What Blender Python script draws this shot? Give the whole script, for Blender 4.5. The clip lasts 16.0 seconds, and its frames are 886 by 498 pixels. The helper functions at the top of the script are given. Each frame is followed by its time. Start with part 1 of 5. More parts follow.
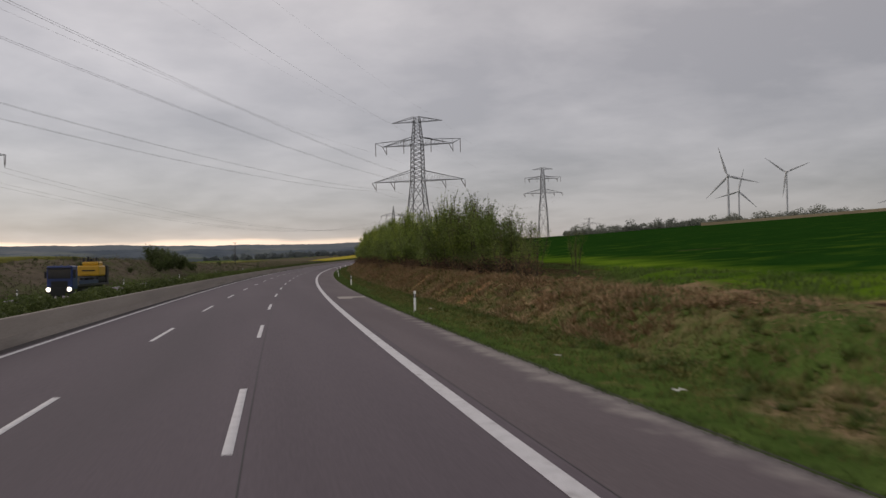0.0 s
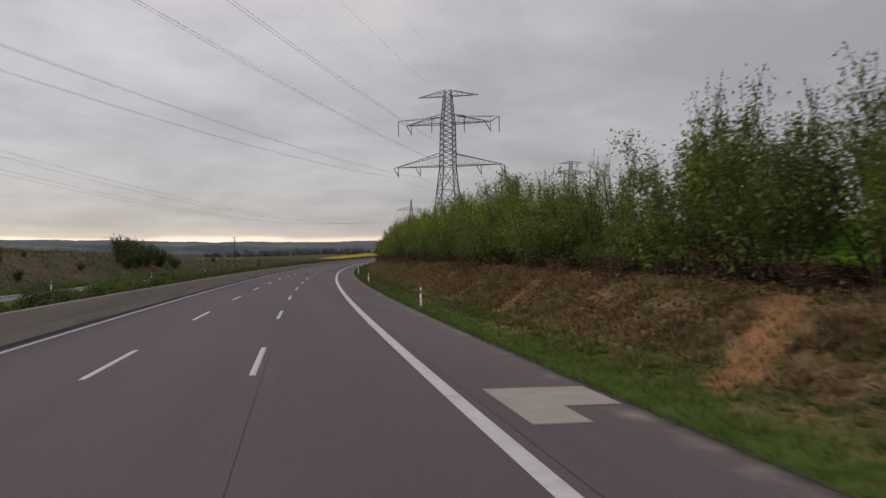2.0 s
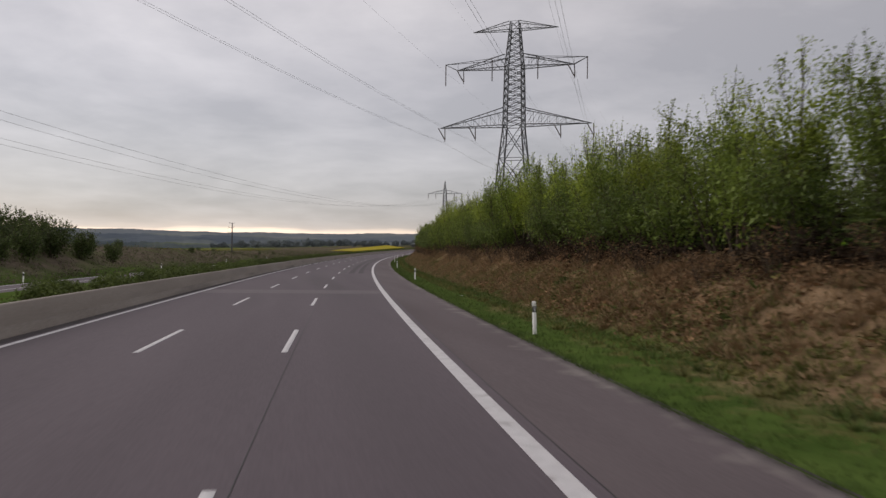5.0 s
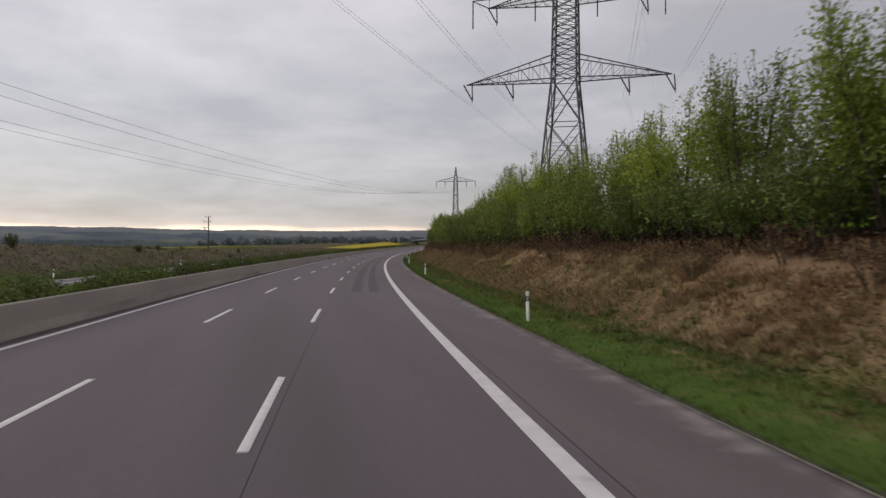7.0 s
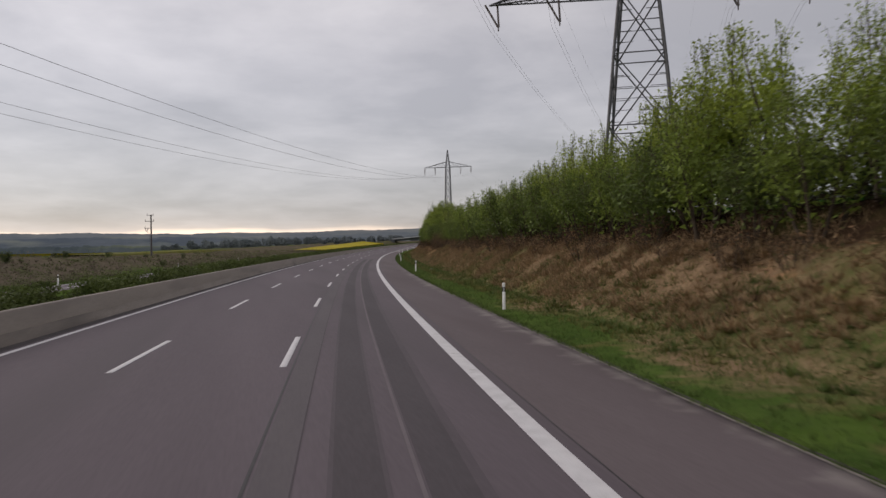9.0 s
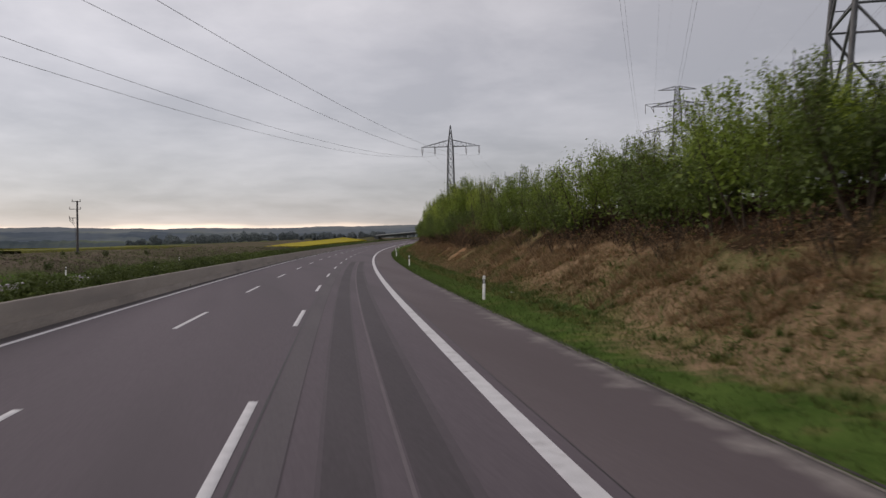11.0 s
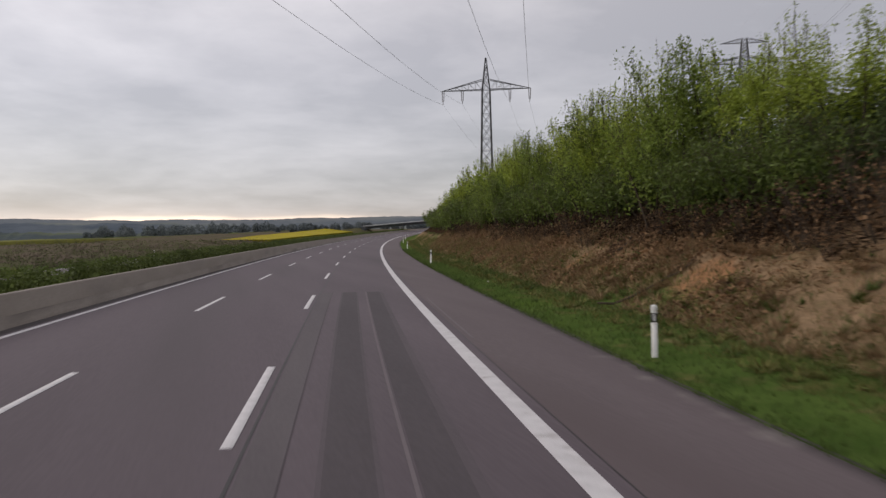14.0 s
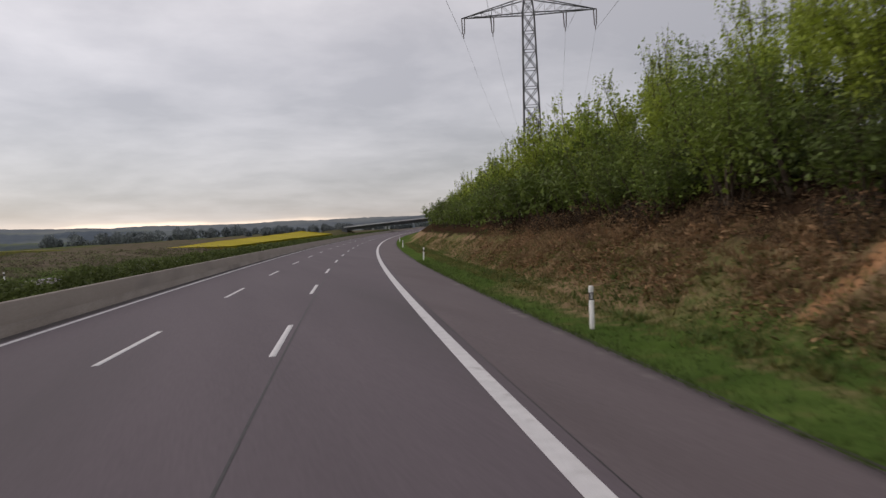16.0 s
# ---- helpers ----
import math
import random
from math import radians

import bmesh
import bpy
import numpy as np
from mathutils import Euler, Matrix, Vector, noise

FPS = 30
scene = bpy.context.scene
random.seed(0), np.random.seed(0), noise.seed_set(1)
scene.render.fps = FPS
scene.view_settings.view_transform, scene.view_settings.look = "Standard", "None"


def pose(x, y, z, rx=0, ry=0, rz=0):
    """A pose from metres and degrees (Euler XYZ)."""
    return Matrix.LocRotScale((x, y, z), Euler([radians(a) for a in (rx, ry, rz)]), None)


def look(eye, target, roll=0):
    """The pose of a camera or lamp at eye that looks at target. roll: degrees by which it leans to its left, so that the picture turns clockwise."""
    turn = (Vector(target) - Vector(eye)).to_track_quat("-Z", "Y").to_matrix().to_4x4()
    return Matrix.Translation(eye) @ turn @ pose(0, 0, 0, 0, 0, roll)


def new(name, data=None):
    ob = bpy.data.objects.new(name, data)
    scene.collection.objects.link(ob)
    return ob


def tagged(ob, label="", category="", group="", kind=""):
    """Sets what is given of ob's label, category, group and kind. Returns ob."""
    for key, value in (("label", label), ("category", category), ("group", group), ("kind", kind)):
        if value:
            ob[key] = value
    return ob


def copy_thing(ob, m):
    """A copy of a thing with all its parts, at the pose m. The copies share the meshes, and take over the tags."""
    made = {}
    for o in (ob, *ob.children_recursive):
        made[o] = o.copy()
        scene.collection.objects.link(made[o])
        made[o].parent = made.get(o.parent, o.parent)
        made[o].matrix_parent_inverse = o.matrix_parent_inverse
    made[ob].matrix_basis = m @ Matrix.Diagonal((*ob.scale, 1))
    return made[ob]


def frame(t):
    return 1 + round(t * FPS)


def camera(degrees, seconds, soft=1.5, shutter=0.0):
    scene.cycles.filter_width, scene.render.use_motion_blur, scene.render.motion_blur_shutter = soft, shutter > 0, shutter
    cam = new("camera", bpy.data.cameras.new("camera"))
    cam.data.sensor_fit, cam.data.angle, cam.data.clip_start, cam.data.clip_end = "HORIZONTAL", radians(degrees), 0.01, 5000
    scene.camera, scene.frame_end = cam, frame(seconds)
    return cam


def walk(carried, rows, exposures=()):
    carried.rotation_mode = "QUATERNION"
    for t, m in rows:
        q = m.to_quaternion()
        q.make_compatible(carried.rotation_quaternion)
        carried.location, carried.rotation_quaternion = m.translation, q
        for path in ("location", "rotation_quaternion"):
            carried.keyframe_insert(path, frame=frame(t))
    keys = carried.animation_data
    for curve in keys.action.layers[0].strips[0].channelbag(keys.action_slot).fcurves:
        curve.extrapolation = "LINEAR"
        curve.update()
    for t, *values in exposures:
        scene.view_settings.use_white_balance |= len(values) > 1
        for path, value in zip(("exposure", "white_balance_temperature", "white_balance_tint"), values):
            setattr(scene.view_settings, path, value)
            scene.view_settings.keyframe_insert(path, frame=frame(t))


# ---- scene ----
cam = camera(56.24, 16.0, 1.45, 0.2)
PATH = [
    (0, -0.572, 0.000, 2.527, 90.900, 1.013, -11.739),
    (0.5, -0.440, 11.663, 2.529, 90.931, 0.807, -11.825),
    (1, -0.300, 23.322, 2.535, 91.005, 0.589, -11.789),
    (1.5, -0.038, 34.977, 2.545, 91.006, 0.369, -11.664),
    (2, 0.250, 46.628, 2.559, 90.910, 0.183, -11.396),
    (2.5, 0.600, 58.273, 2.578, 90.977, 0.049, -11.113),
    (3, 0.994, 69.915, 2.600, 90.984, -0.062, -11.053),
    (3.5, 1.437, 81.551, 2.627, 90.918, -0.389, -10.739),
    (4, 1.937, 93.183, 2.657, 90.672, -0.633, -10.606),
    (4.5, 2.468, 104.810, 2.692, 90.589, -0.721, -10.535),
    (5, 3.051, 116.431, 2.731, 90.499, -0.720, -10.531),
    (5.5, 3.687, 128.047, 2.774, 90.413, -0.662, -10.572),
    (6, 4.379, 139.658, 2.820, 90.339, -0.578, -10.634),
    (6.5, 5.127, 151.262, 2.871, 90.285, -0.499, -10.696),
    (7, 5.929, 162.860, 2.926, 90.280, -0.331, -10.866),
    (7.5, 6.799, 174.450, 2.985, 90.122, -0.236, -10.912),
    (8, 7.716, 186.034, 3.048, 90.089, 0.145, -11.031),
    (8.5, 8.700, 197.610, 3.115, 90.091, 0.531, -11.384),
    (9, 9.751, 209.177, 3.187, 90.163, 1.020, -12.584),
    (9.5, 10.863, 220.736, 3.262, 90.151, 1.118, -12.981),
    (10, 12.044, 232.286, 3.341, 90.095, 1.031, -13.373),
    (10.5, 13.289, 243.825, 3.424, 90.021, 0.840, -13.727),
    (11, 14.591, 255.356, 3.512, 89.956, 0.630, -14.008),
    (11.5, 15.945, 266.878, 3.603, 89.925, 0.482, -14.184),
    (12, 17.353, 278.391, 3.698, 89.900, 0.301, -14.346),
    (12.5, 18.835, 289.892, 3.798, 89.906, 0.125, -14.634),
    (13, 20.353, 301.385, 3.901, 89.839, 0.159, -14.819),
    (13.5, 21.949, 312.865, 4.008, 89.532, 0.168, -14.944),
    (14, 23.590, 324.335, 4.120, 89.388, 0.665, -15.185),
    (14.5, 25.311, 335.792, 4.235, 89.405, 1.142, -15.630),
    (15, 27.094, 347.236, 4.355, 89.300, 1.530, -15.947),
    (15.5, 28.964, 358.663, 4.478, 89.279, 1.941, -16.267),
    (16, 30.855, 370.084, 4.606, 89.325, 2.173, -16.555),
]
walk(cam, [(r[0], pose(*r[1:])) for r in PATH], exposures=[(0.0, -0.18, 7150, 14), (3.0, -0.07, 7130, 14), (6.5, 0.05, 7010, 14), (7.0, 0.07, 7000, 14), (7.5, 0.13, 7000, 14), (8.0, 0.02, 7000, 14), (9.0, 0.04, 7000, 14), (11.5, 0.03, 6920, 14), (12.5, 0.11, 6950, 14), (13.5, 0.19, 6980, 14), (14.0, 0.15, 6980, 14), (15.0, 0.19, 6990, 14), (16.0, 0.13, 7000, 14)])

# ---- sky and light ----
world = bpy.data.worlds.new("overcast_sky")
scene.world = world
world.use_nodes = True
wt = world.node_tree
wt.nodes.clear()


def wn(kind, **values):
    n = wt.nodes.new(kind)
    for key, v in values.items():
        n.inputs[key].default_value = v
    return n


SUN_UP, SUN_TURN = 32.0, -62.0
sky = wn("ShaderNodeTexSky")
sky.sky_type, sky.sun_disc = "NISHITA", False
sky.sun_elevation, sky.sun_rotation = radians(SUN_UP), radians(SUN_TURN)
coord = wn("ShaderNodeTexCoord")
split = wn("ShaderNodeSeparateXYZ")
wt.links.new(coord.outputs["Generated"], split.inputs[0])
# flattened cloud sheets: direction divided by its height
lift = wn("ShaderNodeMath")
lift.operation = "ADD"
lift.inputs[1].default_value = 0.16
wt.links.new(split.outputs[2], lift.inputs[0])
plane = wn("ShaderNodeVectorMath")
plane.operation = "DIVIDE"
wt.links.new(coord.outputs["Generated"], plane.inputs[0])
comb = wn("ShaderNodeCombineXYZ")
for i in range(2):
    wt.links.new(lift.outputs[0], comb.inputs[i])
comb.inputs[2].default_value = 1.0
wt.links.new(comb.outputs[0], plane.inputs[1])
flat = wn("ShaderNodeVectorMath")
flat.operation = "MULTIPLY"
flat.inputs[1].default_value = (1.0, 1.0, 0.3)
wt.links.new(plane.outputs[0], flat.inputs[0])
big = wn("ShaderNodeTexNoise", Scale=0.75, Detail=7.0, Roughness=0.52, Distortion=0.35)
fine = wn("ShaderNodeTexNoise", Scale=2.6, Detail=6.0, Roughness=0.55, Distortion=0.2)
for n in (big, fine):
    wt.links.new(flat.outputs[0], n.inputs["Vector"])
both = wn("ShaderNodeMix")
both.inputs[0].default_value = 0.3
wt.links.new(big.outputs[0], both.inputs[2])
wt.links.new(fine.outputs[0], both.inputs[3])
cloud = wn("ShaderNodeValToRGB")
cr = cloud.color_ramp
cr.elements[0].position, cr.elements[0].color = 0.41, (0.435, 0.43, 0.457, 1)
cr.elements[1].position, cr.elements[1].color = 0.605, (0.655, 0.648, 0.676, 1)
wt.links.new(both.outputs[0], cloud.inputs[0])
# the clear, warm slot low over the horizon, brightest towards the sun's side
slot = wn("ShaderNodeValToRGB")
sr = slot.color_ramp
sr.elements[0].position, sr.elements[0].color = 0.0, (0, 0, 0, 1)
sr.elements[1].position, sr.elements[1].color = 1.0, (0, 0, 0, 1)
for p, v in ((0.016, 0.4), (0.0225, 1.0), (0.029, 0.95), (0.0315, 0.14), (0.045, 0.04), (0.07, 0.0), (0.14, 0.0)):
    e = sr.elements.new(p)
    e.color = (v, v, v, 1)
wob = wn("ShaderNodeTexNoise", Scale=7.0, Detail=3.0)
wobs = wn("ShaderNodeVectorMath")
wobs.operation = "MULTIPLY"
wobs.inputs[1].default_value = (1.0, 1.0, 4.0)
wt.links.new(coord.outputs["Generated"], wobs.inputs[0])
wt.links.new(wobs.outputs[0], wob.inputs["Vector"])
bend = wn("ShaderNodeMath")
bend.operation = "MULTIPLY_ADD"
bend.inputs[1].default_value, bend.inputs[2].default_value = 0.022, -0.011
wt.links.new(wob.outputs[0], bend.inputs[0])
zz = wn("ShaderNodeMath")
zz.operation = "ADD"
wt.links.new(split.outputs[2], zz.inputs[0])
wt.links.new(bend.outputs[0], zz.inputs[1])
wt.links.new(zz.outputs[0], slot.inputs[0])
side = wn("ShaderNodeMapRange")
side.inputs["From Min"].default_value, side.inputs["From Max"].default_value = 0.42, -0.05
wt.links.new(split.outputs[0], side.inputs["Value"])
amount = wn("ShaderNodeMath")
amount.operation = "MULTIPLY"
wt.links.new(slot.outputs[0], amount.inputs[0])
wt.links.new(side.outputs[0], amount.inputs[1])
haze = wn("ShaderNodeMapRange")
haze.inputs["From Min"].default_value, haze.inputs["From Max"].default_value = 0.0, 0.3
haze.inputs["To Min"].default_value, haze.inputs["To Max"].default_value = 0.62, 1.0
wt.links.new(split.outputs[2], haze.inputs["Value"])
away = wn("ShaderNodeMapRange")
away.inputs["From Min"].default_value, away.inputs["From Max"].default_value = 0.12, 0.62
away.inputs["To Min"].default_value, away.inputs["To Max"].default_value = 1.0, 0.78
wt.links.new(split.outputs[0], away.inputs["Value"])
shade = wn("ShaderNodeMath")
shade.operation = "MULTIPLY"
wt.links.new(haze.outputs[0], shade.inputs[0])
wt.links.new(away.outputs[0], shade.inputs[1])
dimmed = wn("ShaderNodeMix")
dimmed.data_type, dimmed.blend_type = "RGBA", "MULTIPLY"
dimmed.inputs[0].default_value = 1.0
wt.links.new(cloud.outputs[0], dimmed.inputs[6])
wt.links.new(shade.outputs[0], dimmed.inputs[7])
glow = wn("ShaderNodeMix")
glow.data_type = "RGBA"
glow.inputs[7].default_value = (1.22, 1.0, 0.84, 1)
wt.links.new(amount.outputs[0], glow.inputs[0])
low = wn("ShaderNodeMapRange")
low.inputs["From Min"].default_value, low.inputs["From Max"].default_value = 0.03, 0.3
low.inputs["To Min"].default_value, low.inputs["To Max"].default_value = 1.0, 0.0
wt.links.new(split.outputs[2], low.inputs["Value"])
bluish = wn("ShaderNodeMix")
bluish.data_type, bluish.blend_type = "RGBA", "MULTIPLY"
bluish.inputs[7].default_value = (0.965, 0.985, 1.06, 1)
wt.links.new(low.outputs[0], bluish.inputs[0])
wt.links.new(dimmed.outputs[2], bluish.inputs[6])
wt.links.new(bluish.outputs[2], glow.inputs[6])
b1, b2 = wn("ShaderNodeBackground", Strength=0.03), wn("ShaderNodeBackground", Strength=0.95)
wt.links.new(sky.outputs[0], b1.inputs[0])
wt.links.new(glow.outputs[2], b2.inputs[0])
addsh, wout = wn("ShaderNodeAddShader"), wn("ShaderNodeOutputWorld")
wt.links.new(b1.outputs[0], addsh.inputs[0])
wt.links.new(b2.outputs[0], addsh.inputs[1])
wt.links.new(addsh.outputs[0], wout.inputs[0])

sun_data = bpy.data.lights.new("sun", "SUN")
sun_data.energy, sun_data.angle, sun_data.color = 0.85, radians(30), (1.0, 0.96, 0.9)
sun = new("sun", sun_data)
sa, se = radians(SUN_TURN), radians(SUN_UP)
sun.matrix_basis = look((0, 0, 60), (-math.sin(sa) * math.cos(se), -math.cos(sa) * math.cos(se), 60 - math.sin(se)))

# ---- materials ----
def material(name, low, high, rough=0.85, scale=4.0, fine=40.0, bump=0.3, depth=0.02, metal=0.0, stretch=(1, 1, 1), island=0.0, obj=0.0,
             translucent=0.0, spec=0.3, stain=None, stain_scale=0.4, stain_at=0.6):
    """Two noises between two colours, with bump; island and obj: how much brightness varies from piece to piece and thing to thing."""
    m = bpy.data.materials.new(name)
    m.use_nodes = True
    nt = m.node_tree
    bsdf = nt.nodes["Principled BSDF"]
    tc = nt.nodes.new("ShaderNodeTexCoord")
    mp = nt.nodes.new("ShaderNodeMapping")
    mp.inputs["Scale"].default_value = stretch
    nt.links.new(tc.outputs["Object"], mp.inputs["Vector"])
    n1, n2 = nt.nodes.new("ShaderNodeTexNoise"), nt.nodes.new("ShaderNodeTexNoise")
    for n, s, d in ((n1, scale, 5.0), (n2, fine, 3.0)):
        n.inputs["Scale"].default_value, n.inputs["Detail"].default_value = s, d
        nt.links.new(mp.outputs[0], n.inputs["Vector"])
    mix = nt.nodes.new("ShaderNodeMix")
    mix.inputs[0].default_value = 0.4
    nt.links.new(n1.outputs[0], mix.inputs[2])
    nt.links.new(n2.outputs[0], mix.inputs[3])
    ramp = nt.nodes.new("ShaderNodeValToRGB")
    ramp.color_ramp.elements[0].position, ramp.color_ramp.elements[0].color = 0.33, (*low, 1)
    ramp.color_ramp.elements[1].position, ramp.color_ramp.elements[1].color = 0.67, (*high, 1)
    nt.links.new(mix.outputs[0], ramp.inputs[0])
    colour = ramp.outputs[0]
    if stain:
        n3 = nt.nodes.new("ShaderNodeTexNoise")
        n3.inputs["Scale"].default_value, n3.inputs["Detail"].default_value = stain_scale, 6.0
        nt.links.new(mp.outputs[0], n3.inputs["Vector"])
        r3 = nt.nodes.new("ShaderNodeMapRange")
        r3.inputs["From Min"].default_value, r3.inputs["From Max"].default_value = stain_at - 0.08, stain_at + 0.1
        nt.links.new(n3.outputs[0], r3.inputs["Value"])
        mx = nt.nodes.new("ShaderNodeMix")
        mx.data_type = "RGBA"
        mx.inputs[7].default_value = (*stain, 1)
        nt.links.new(r3.outputs[0], mx.inputs[0])
        nt.links.new(colour, mx.inputs[6])
        colour = mx.outputs[2]
    for source, socket, span in ((("ShaderNodeNewGeometry"), "Random Per Island", island), ("ShaderNodeObjectInfo", "Random", obj)):
        if span:
            g = nt.nodes.new(source)
            r = nt.nodes.new("ShaderNodeMapRange")
            r.inputs["To Min"].default_value, r.inputs["To Max"].default_value = 1 - span, 1 + span
            nt.links.new(g.outputs[socket], r.inputs["Value"])
            mul = nt.nodes.new("ShaderNodeMix")
            mul.data_type, mul.blend_type = "RGBA", "MULTIPLY"
            mul.inputs[0].default_value = 1.0
            nt.links.new(colour, mul.inputs[6])
            nt.links.new(r.outputs[0], mul.inputs[7])
            colour = mul.outputs[2]
    nt.links.new(colour, bsdf.inputs["Base Color"])
    bsdf.inputs["Roughness"].default_value, bsdf.inputs["Metallic"].default_value = rough, metal
    bsdf.inputs["Specular IOR Level"].default_value = spec
    if bump:
        b = nt.nodes.new("ShaderNodeBump")
        b.inputs["Strength"].default_value, b.inputs["Distance"].default_value = bump, depth
        nt.links.new(mix.outputs[0], b.inputs["Height"])
        nt.links.new(b.outputs[0], bsdf.inputs["Normal"])
    if translucent:
        tr, ms = nt.nodes.new("ShaderNodeBsdfTranslucent"), nt.nodes.new("ShaderNodeMixShader")
        ms.inputs[0].default_value = translucent
        nt.links.new(colour, tr.inputs[0])
        nt.links.new(bsdf.outputs[0], ms.inputs[1])
        nt.links.new(tr.outputs[0], ms.inputs[2])
        nt.links.new(ms.outputs[0], nt.nodes["Material Output"].inputs[0])
    return m


def zoned(m, attribute, low, high, scale=3.0, fine=30.0, soft=0.18):
    """Lets another surface take over where the mesh's attribute says so."""
    nt = m.node_tree
    bsdf = nt.nodes["Principled BSDF"]
    old = bsdf.inputs["Base Color"].links[0].from_socket
    at = nt.nodes.new("ShaderNodeAttribute")
    at.attribute_name = attribute
    tc = nt.nodes.new("ShaderNodeTexCoord")
    n1, n2 = nt.nodes.new("ShaderNodeTexNoise"), nt.nodes.new("ShaderNodeTexNoise")
    n1.inputs["Scale"].default_value, n1.inputs["Detail"].default_value = scale, 5.0
    n2.inputs["Scale"].default_value, n2.inputs["Detail"].default_value = fine, 3.0
    nt.links.new(tc.outputs["Object"], n1.inputs["Vector"])
    nt.links.new(tc.outputs["Object"], n2.inputs["Vector"])
    av = nt.nodes.new("ShaderNodeMix")
    nt.links.new(n1.outputs[0], av.inputs[2])
    nt.links.new(n2.outputs[0], av.inputs[3])
    ramp = nt.nodes.new("ShaderNodeValToRGB")
    ramp.color_ramp.elements[0].position, ramp.color_ramp.elements[0].color = 0.35, (*low, 1)
    ramp.color_ramp.elements[1].position, ramp.color_ramp.elements[1].color = 0.65, (*high, 1)
    nt.links.new(av.outputs[0], ramp.inputs[0])
    ragged = nt.nodes.new("ShaderNodeMath")
    ragged.operation = "ADD"
    nt.links.new(at.outputs["Fac"], ragged.inputs[0])
    nt.links.new(n1.outputs[0], ragged.inputs[1])
    edge = nt.nodes.new("ShaderNodeMapRange")
    edge.inputs["From Min"].default_value, edge.inputs["From Max"].default_value = 1 - soft, 1 + soft
    nt.links.new(ragged.outputs[0], edge.inputs["Value"])
    mx = nt.nodes.new("ShaderNodeMix")
    mx.data_type = "RGBA"
    nt.links.new(edge.outputs[0], mx.inputs[0])
    nt.links.new(old, mx.inputs[6])
    nt.links.new(ramp.outputs[0], mx.inputs[7])
    nt.links.new(mx.outputs[2], bsdf.inputs["Base Color"])


CONCRETE = material("road_concrete", (0.0840, 0.0664, 0.0774), (0.1170, 0.0936, 0.1075), 0.8, 0.5, 22, 0.15, 0.006, stretch=(1, 0.07, 1), spec=0.35, stain=(0.074, 0.0605, 0.068), stain_scale=0.25, stain_at=0.61)
SHOULDER = material("shoulder_concrete", (0.1000, 0.0802, 0.0854), (0.1380, 0.1117, 0.1186), 0.85, 0.6, 25, 0.2, 0.006, spec=0.3, stain=(0.0950, 0.0735, 0.0774), stain_scale=0.2, stretch=(1, 0.1, 1))
RUT = material("dark_groove", (0.0520, 0.0430, 0.0482), (0.0760, 0.0640, 0.0714), 0.8, 0.8, 25, 0.2, 0.006, stretch=(1, 0.1, 1))
RUT_PALE = material("pale_groove", (0.0840, 0.0716, 0.0794), (0.1100, 0.0955, 0.1015), 0.8, 0.8, 25, 0.2, 0.006, stretch=(1, 0.1, 1))
RUT_SOFT = material("worn_groove_edge", (0.0700, 0.0573, 0.0653), (0.0980, 0.0812, 0.0915), 0.8, 0.8, 25, 0.2, 0.006, stretch=(1, 0.1, 1))
PATCH = material("pale_concrete", (0.323, 0.294, 0.271), (0.408, 0.370, 0.342), 0.85, 2, 20, 0.2, 0.006)
BLADE_DULL = material("dull_grass_blade", (0.1, 0.104, 0.034), (0.212, 0.195, 0.068), 0.8, 0.8, 6, 0, translucent=0.2, island=0.45, spec=0.15)
DULL = material("scrubby_slope", (0.06, 0.06, 0.035), (0.13, 0.12, 0.065), 1.0, 0.3, 3, 0.3, 0.1, spec=0.0)
RIM = material("dusty_rim", (0.12, 0.105, 0.094), (0.22, 0.195, 0.175), 0.9, 0.8, 9, 0.1, 0.003)
BAND = material("fresh_concrete", (0.1200, 0.1012, 0.1095), (0.1550, 0.1318, 0.1417), 0.8, 1, 20, 0.2, 0.006)
JOINT = material("joint_filler", (0.025, 0.023, 0.024), (0.045, 0.042, 0.042), 0.6, 4, 30, 0.1)
PAINT = material("road_paint", (0.5, 0.49, 0.5), (0.66, 0.65, 0.66), 0.6, 3, 45, 0.25, 0.004, stain=(0.3, 0.28, 0.28), stain_scale=2.2, stain_at=0.68)
GRIT = material("gutter_grit", (0.035, 0.03, 0.031), (0.07, 0.06, 0.061), 0.9, 2, 30, 0.4)
BARRIER = material("barrier_concrete", (0.25, 0.218, 0.19), (0.31, 0.275, 0.24), 0.85, 1.2, 18, 0.25, 0.01, stain=(0.225, 0.2, 0.18), stain_scale=0.8, stretch=(1, 0.1, 1))
BARRIER_FOOT = material("barrier_foot_concrete", (0.23, 0.2, 0.175), (0.33, 0.295, 0.262), 0.85, 1.5, 20, 0.25, 0.01, stain=(0.16, 0.14, 0.125), stain_scale=0.6, stretch=(1, 0.1, 1))
GROUND = material("meadow", (0.04, 0.074, 0.017), (0.094, 0.143, 0.036), 1.0, 0.7, 12, 0.6, 0.06, spec=0.0, stain=(0.15, 0.125, 0.055), stain_scale=0.9, stain_at=0.66)
zoned(SHOULDER, "dust", (0.17, 0.15, 0.142), (0.27, 0.24, 0.225), 1.1, 9)
zoned(GROUND, "dry", (0.147, 0.1, 0.061), (0.315, 0.216, 0.132), 1.6, 14, 0.3)
# Leaf litter, coloured darker still to carry the shade under the trees.
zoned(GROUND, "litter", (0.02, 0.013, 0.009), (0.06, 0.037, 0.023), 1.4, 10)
zoned(GROUND, "waste", (0.085, 0.071, 0.054), (0.155, 0.128, 0.096), 0.2, 2, 0.3)
zoned(GROUND, "soil", (0.22, 0.11, 0.055), (0.39, 0.215, 0.115), 2.4, 13)
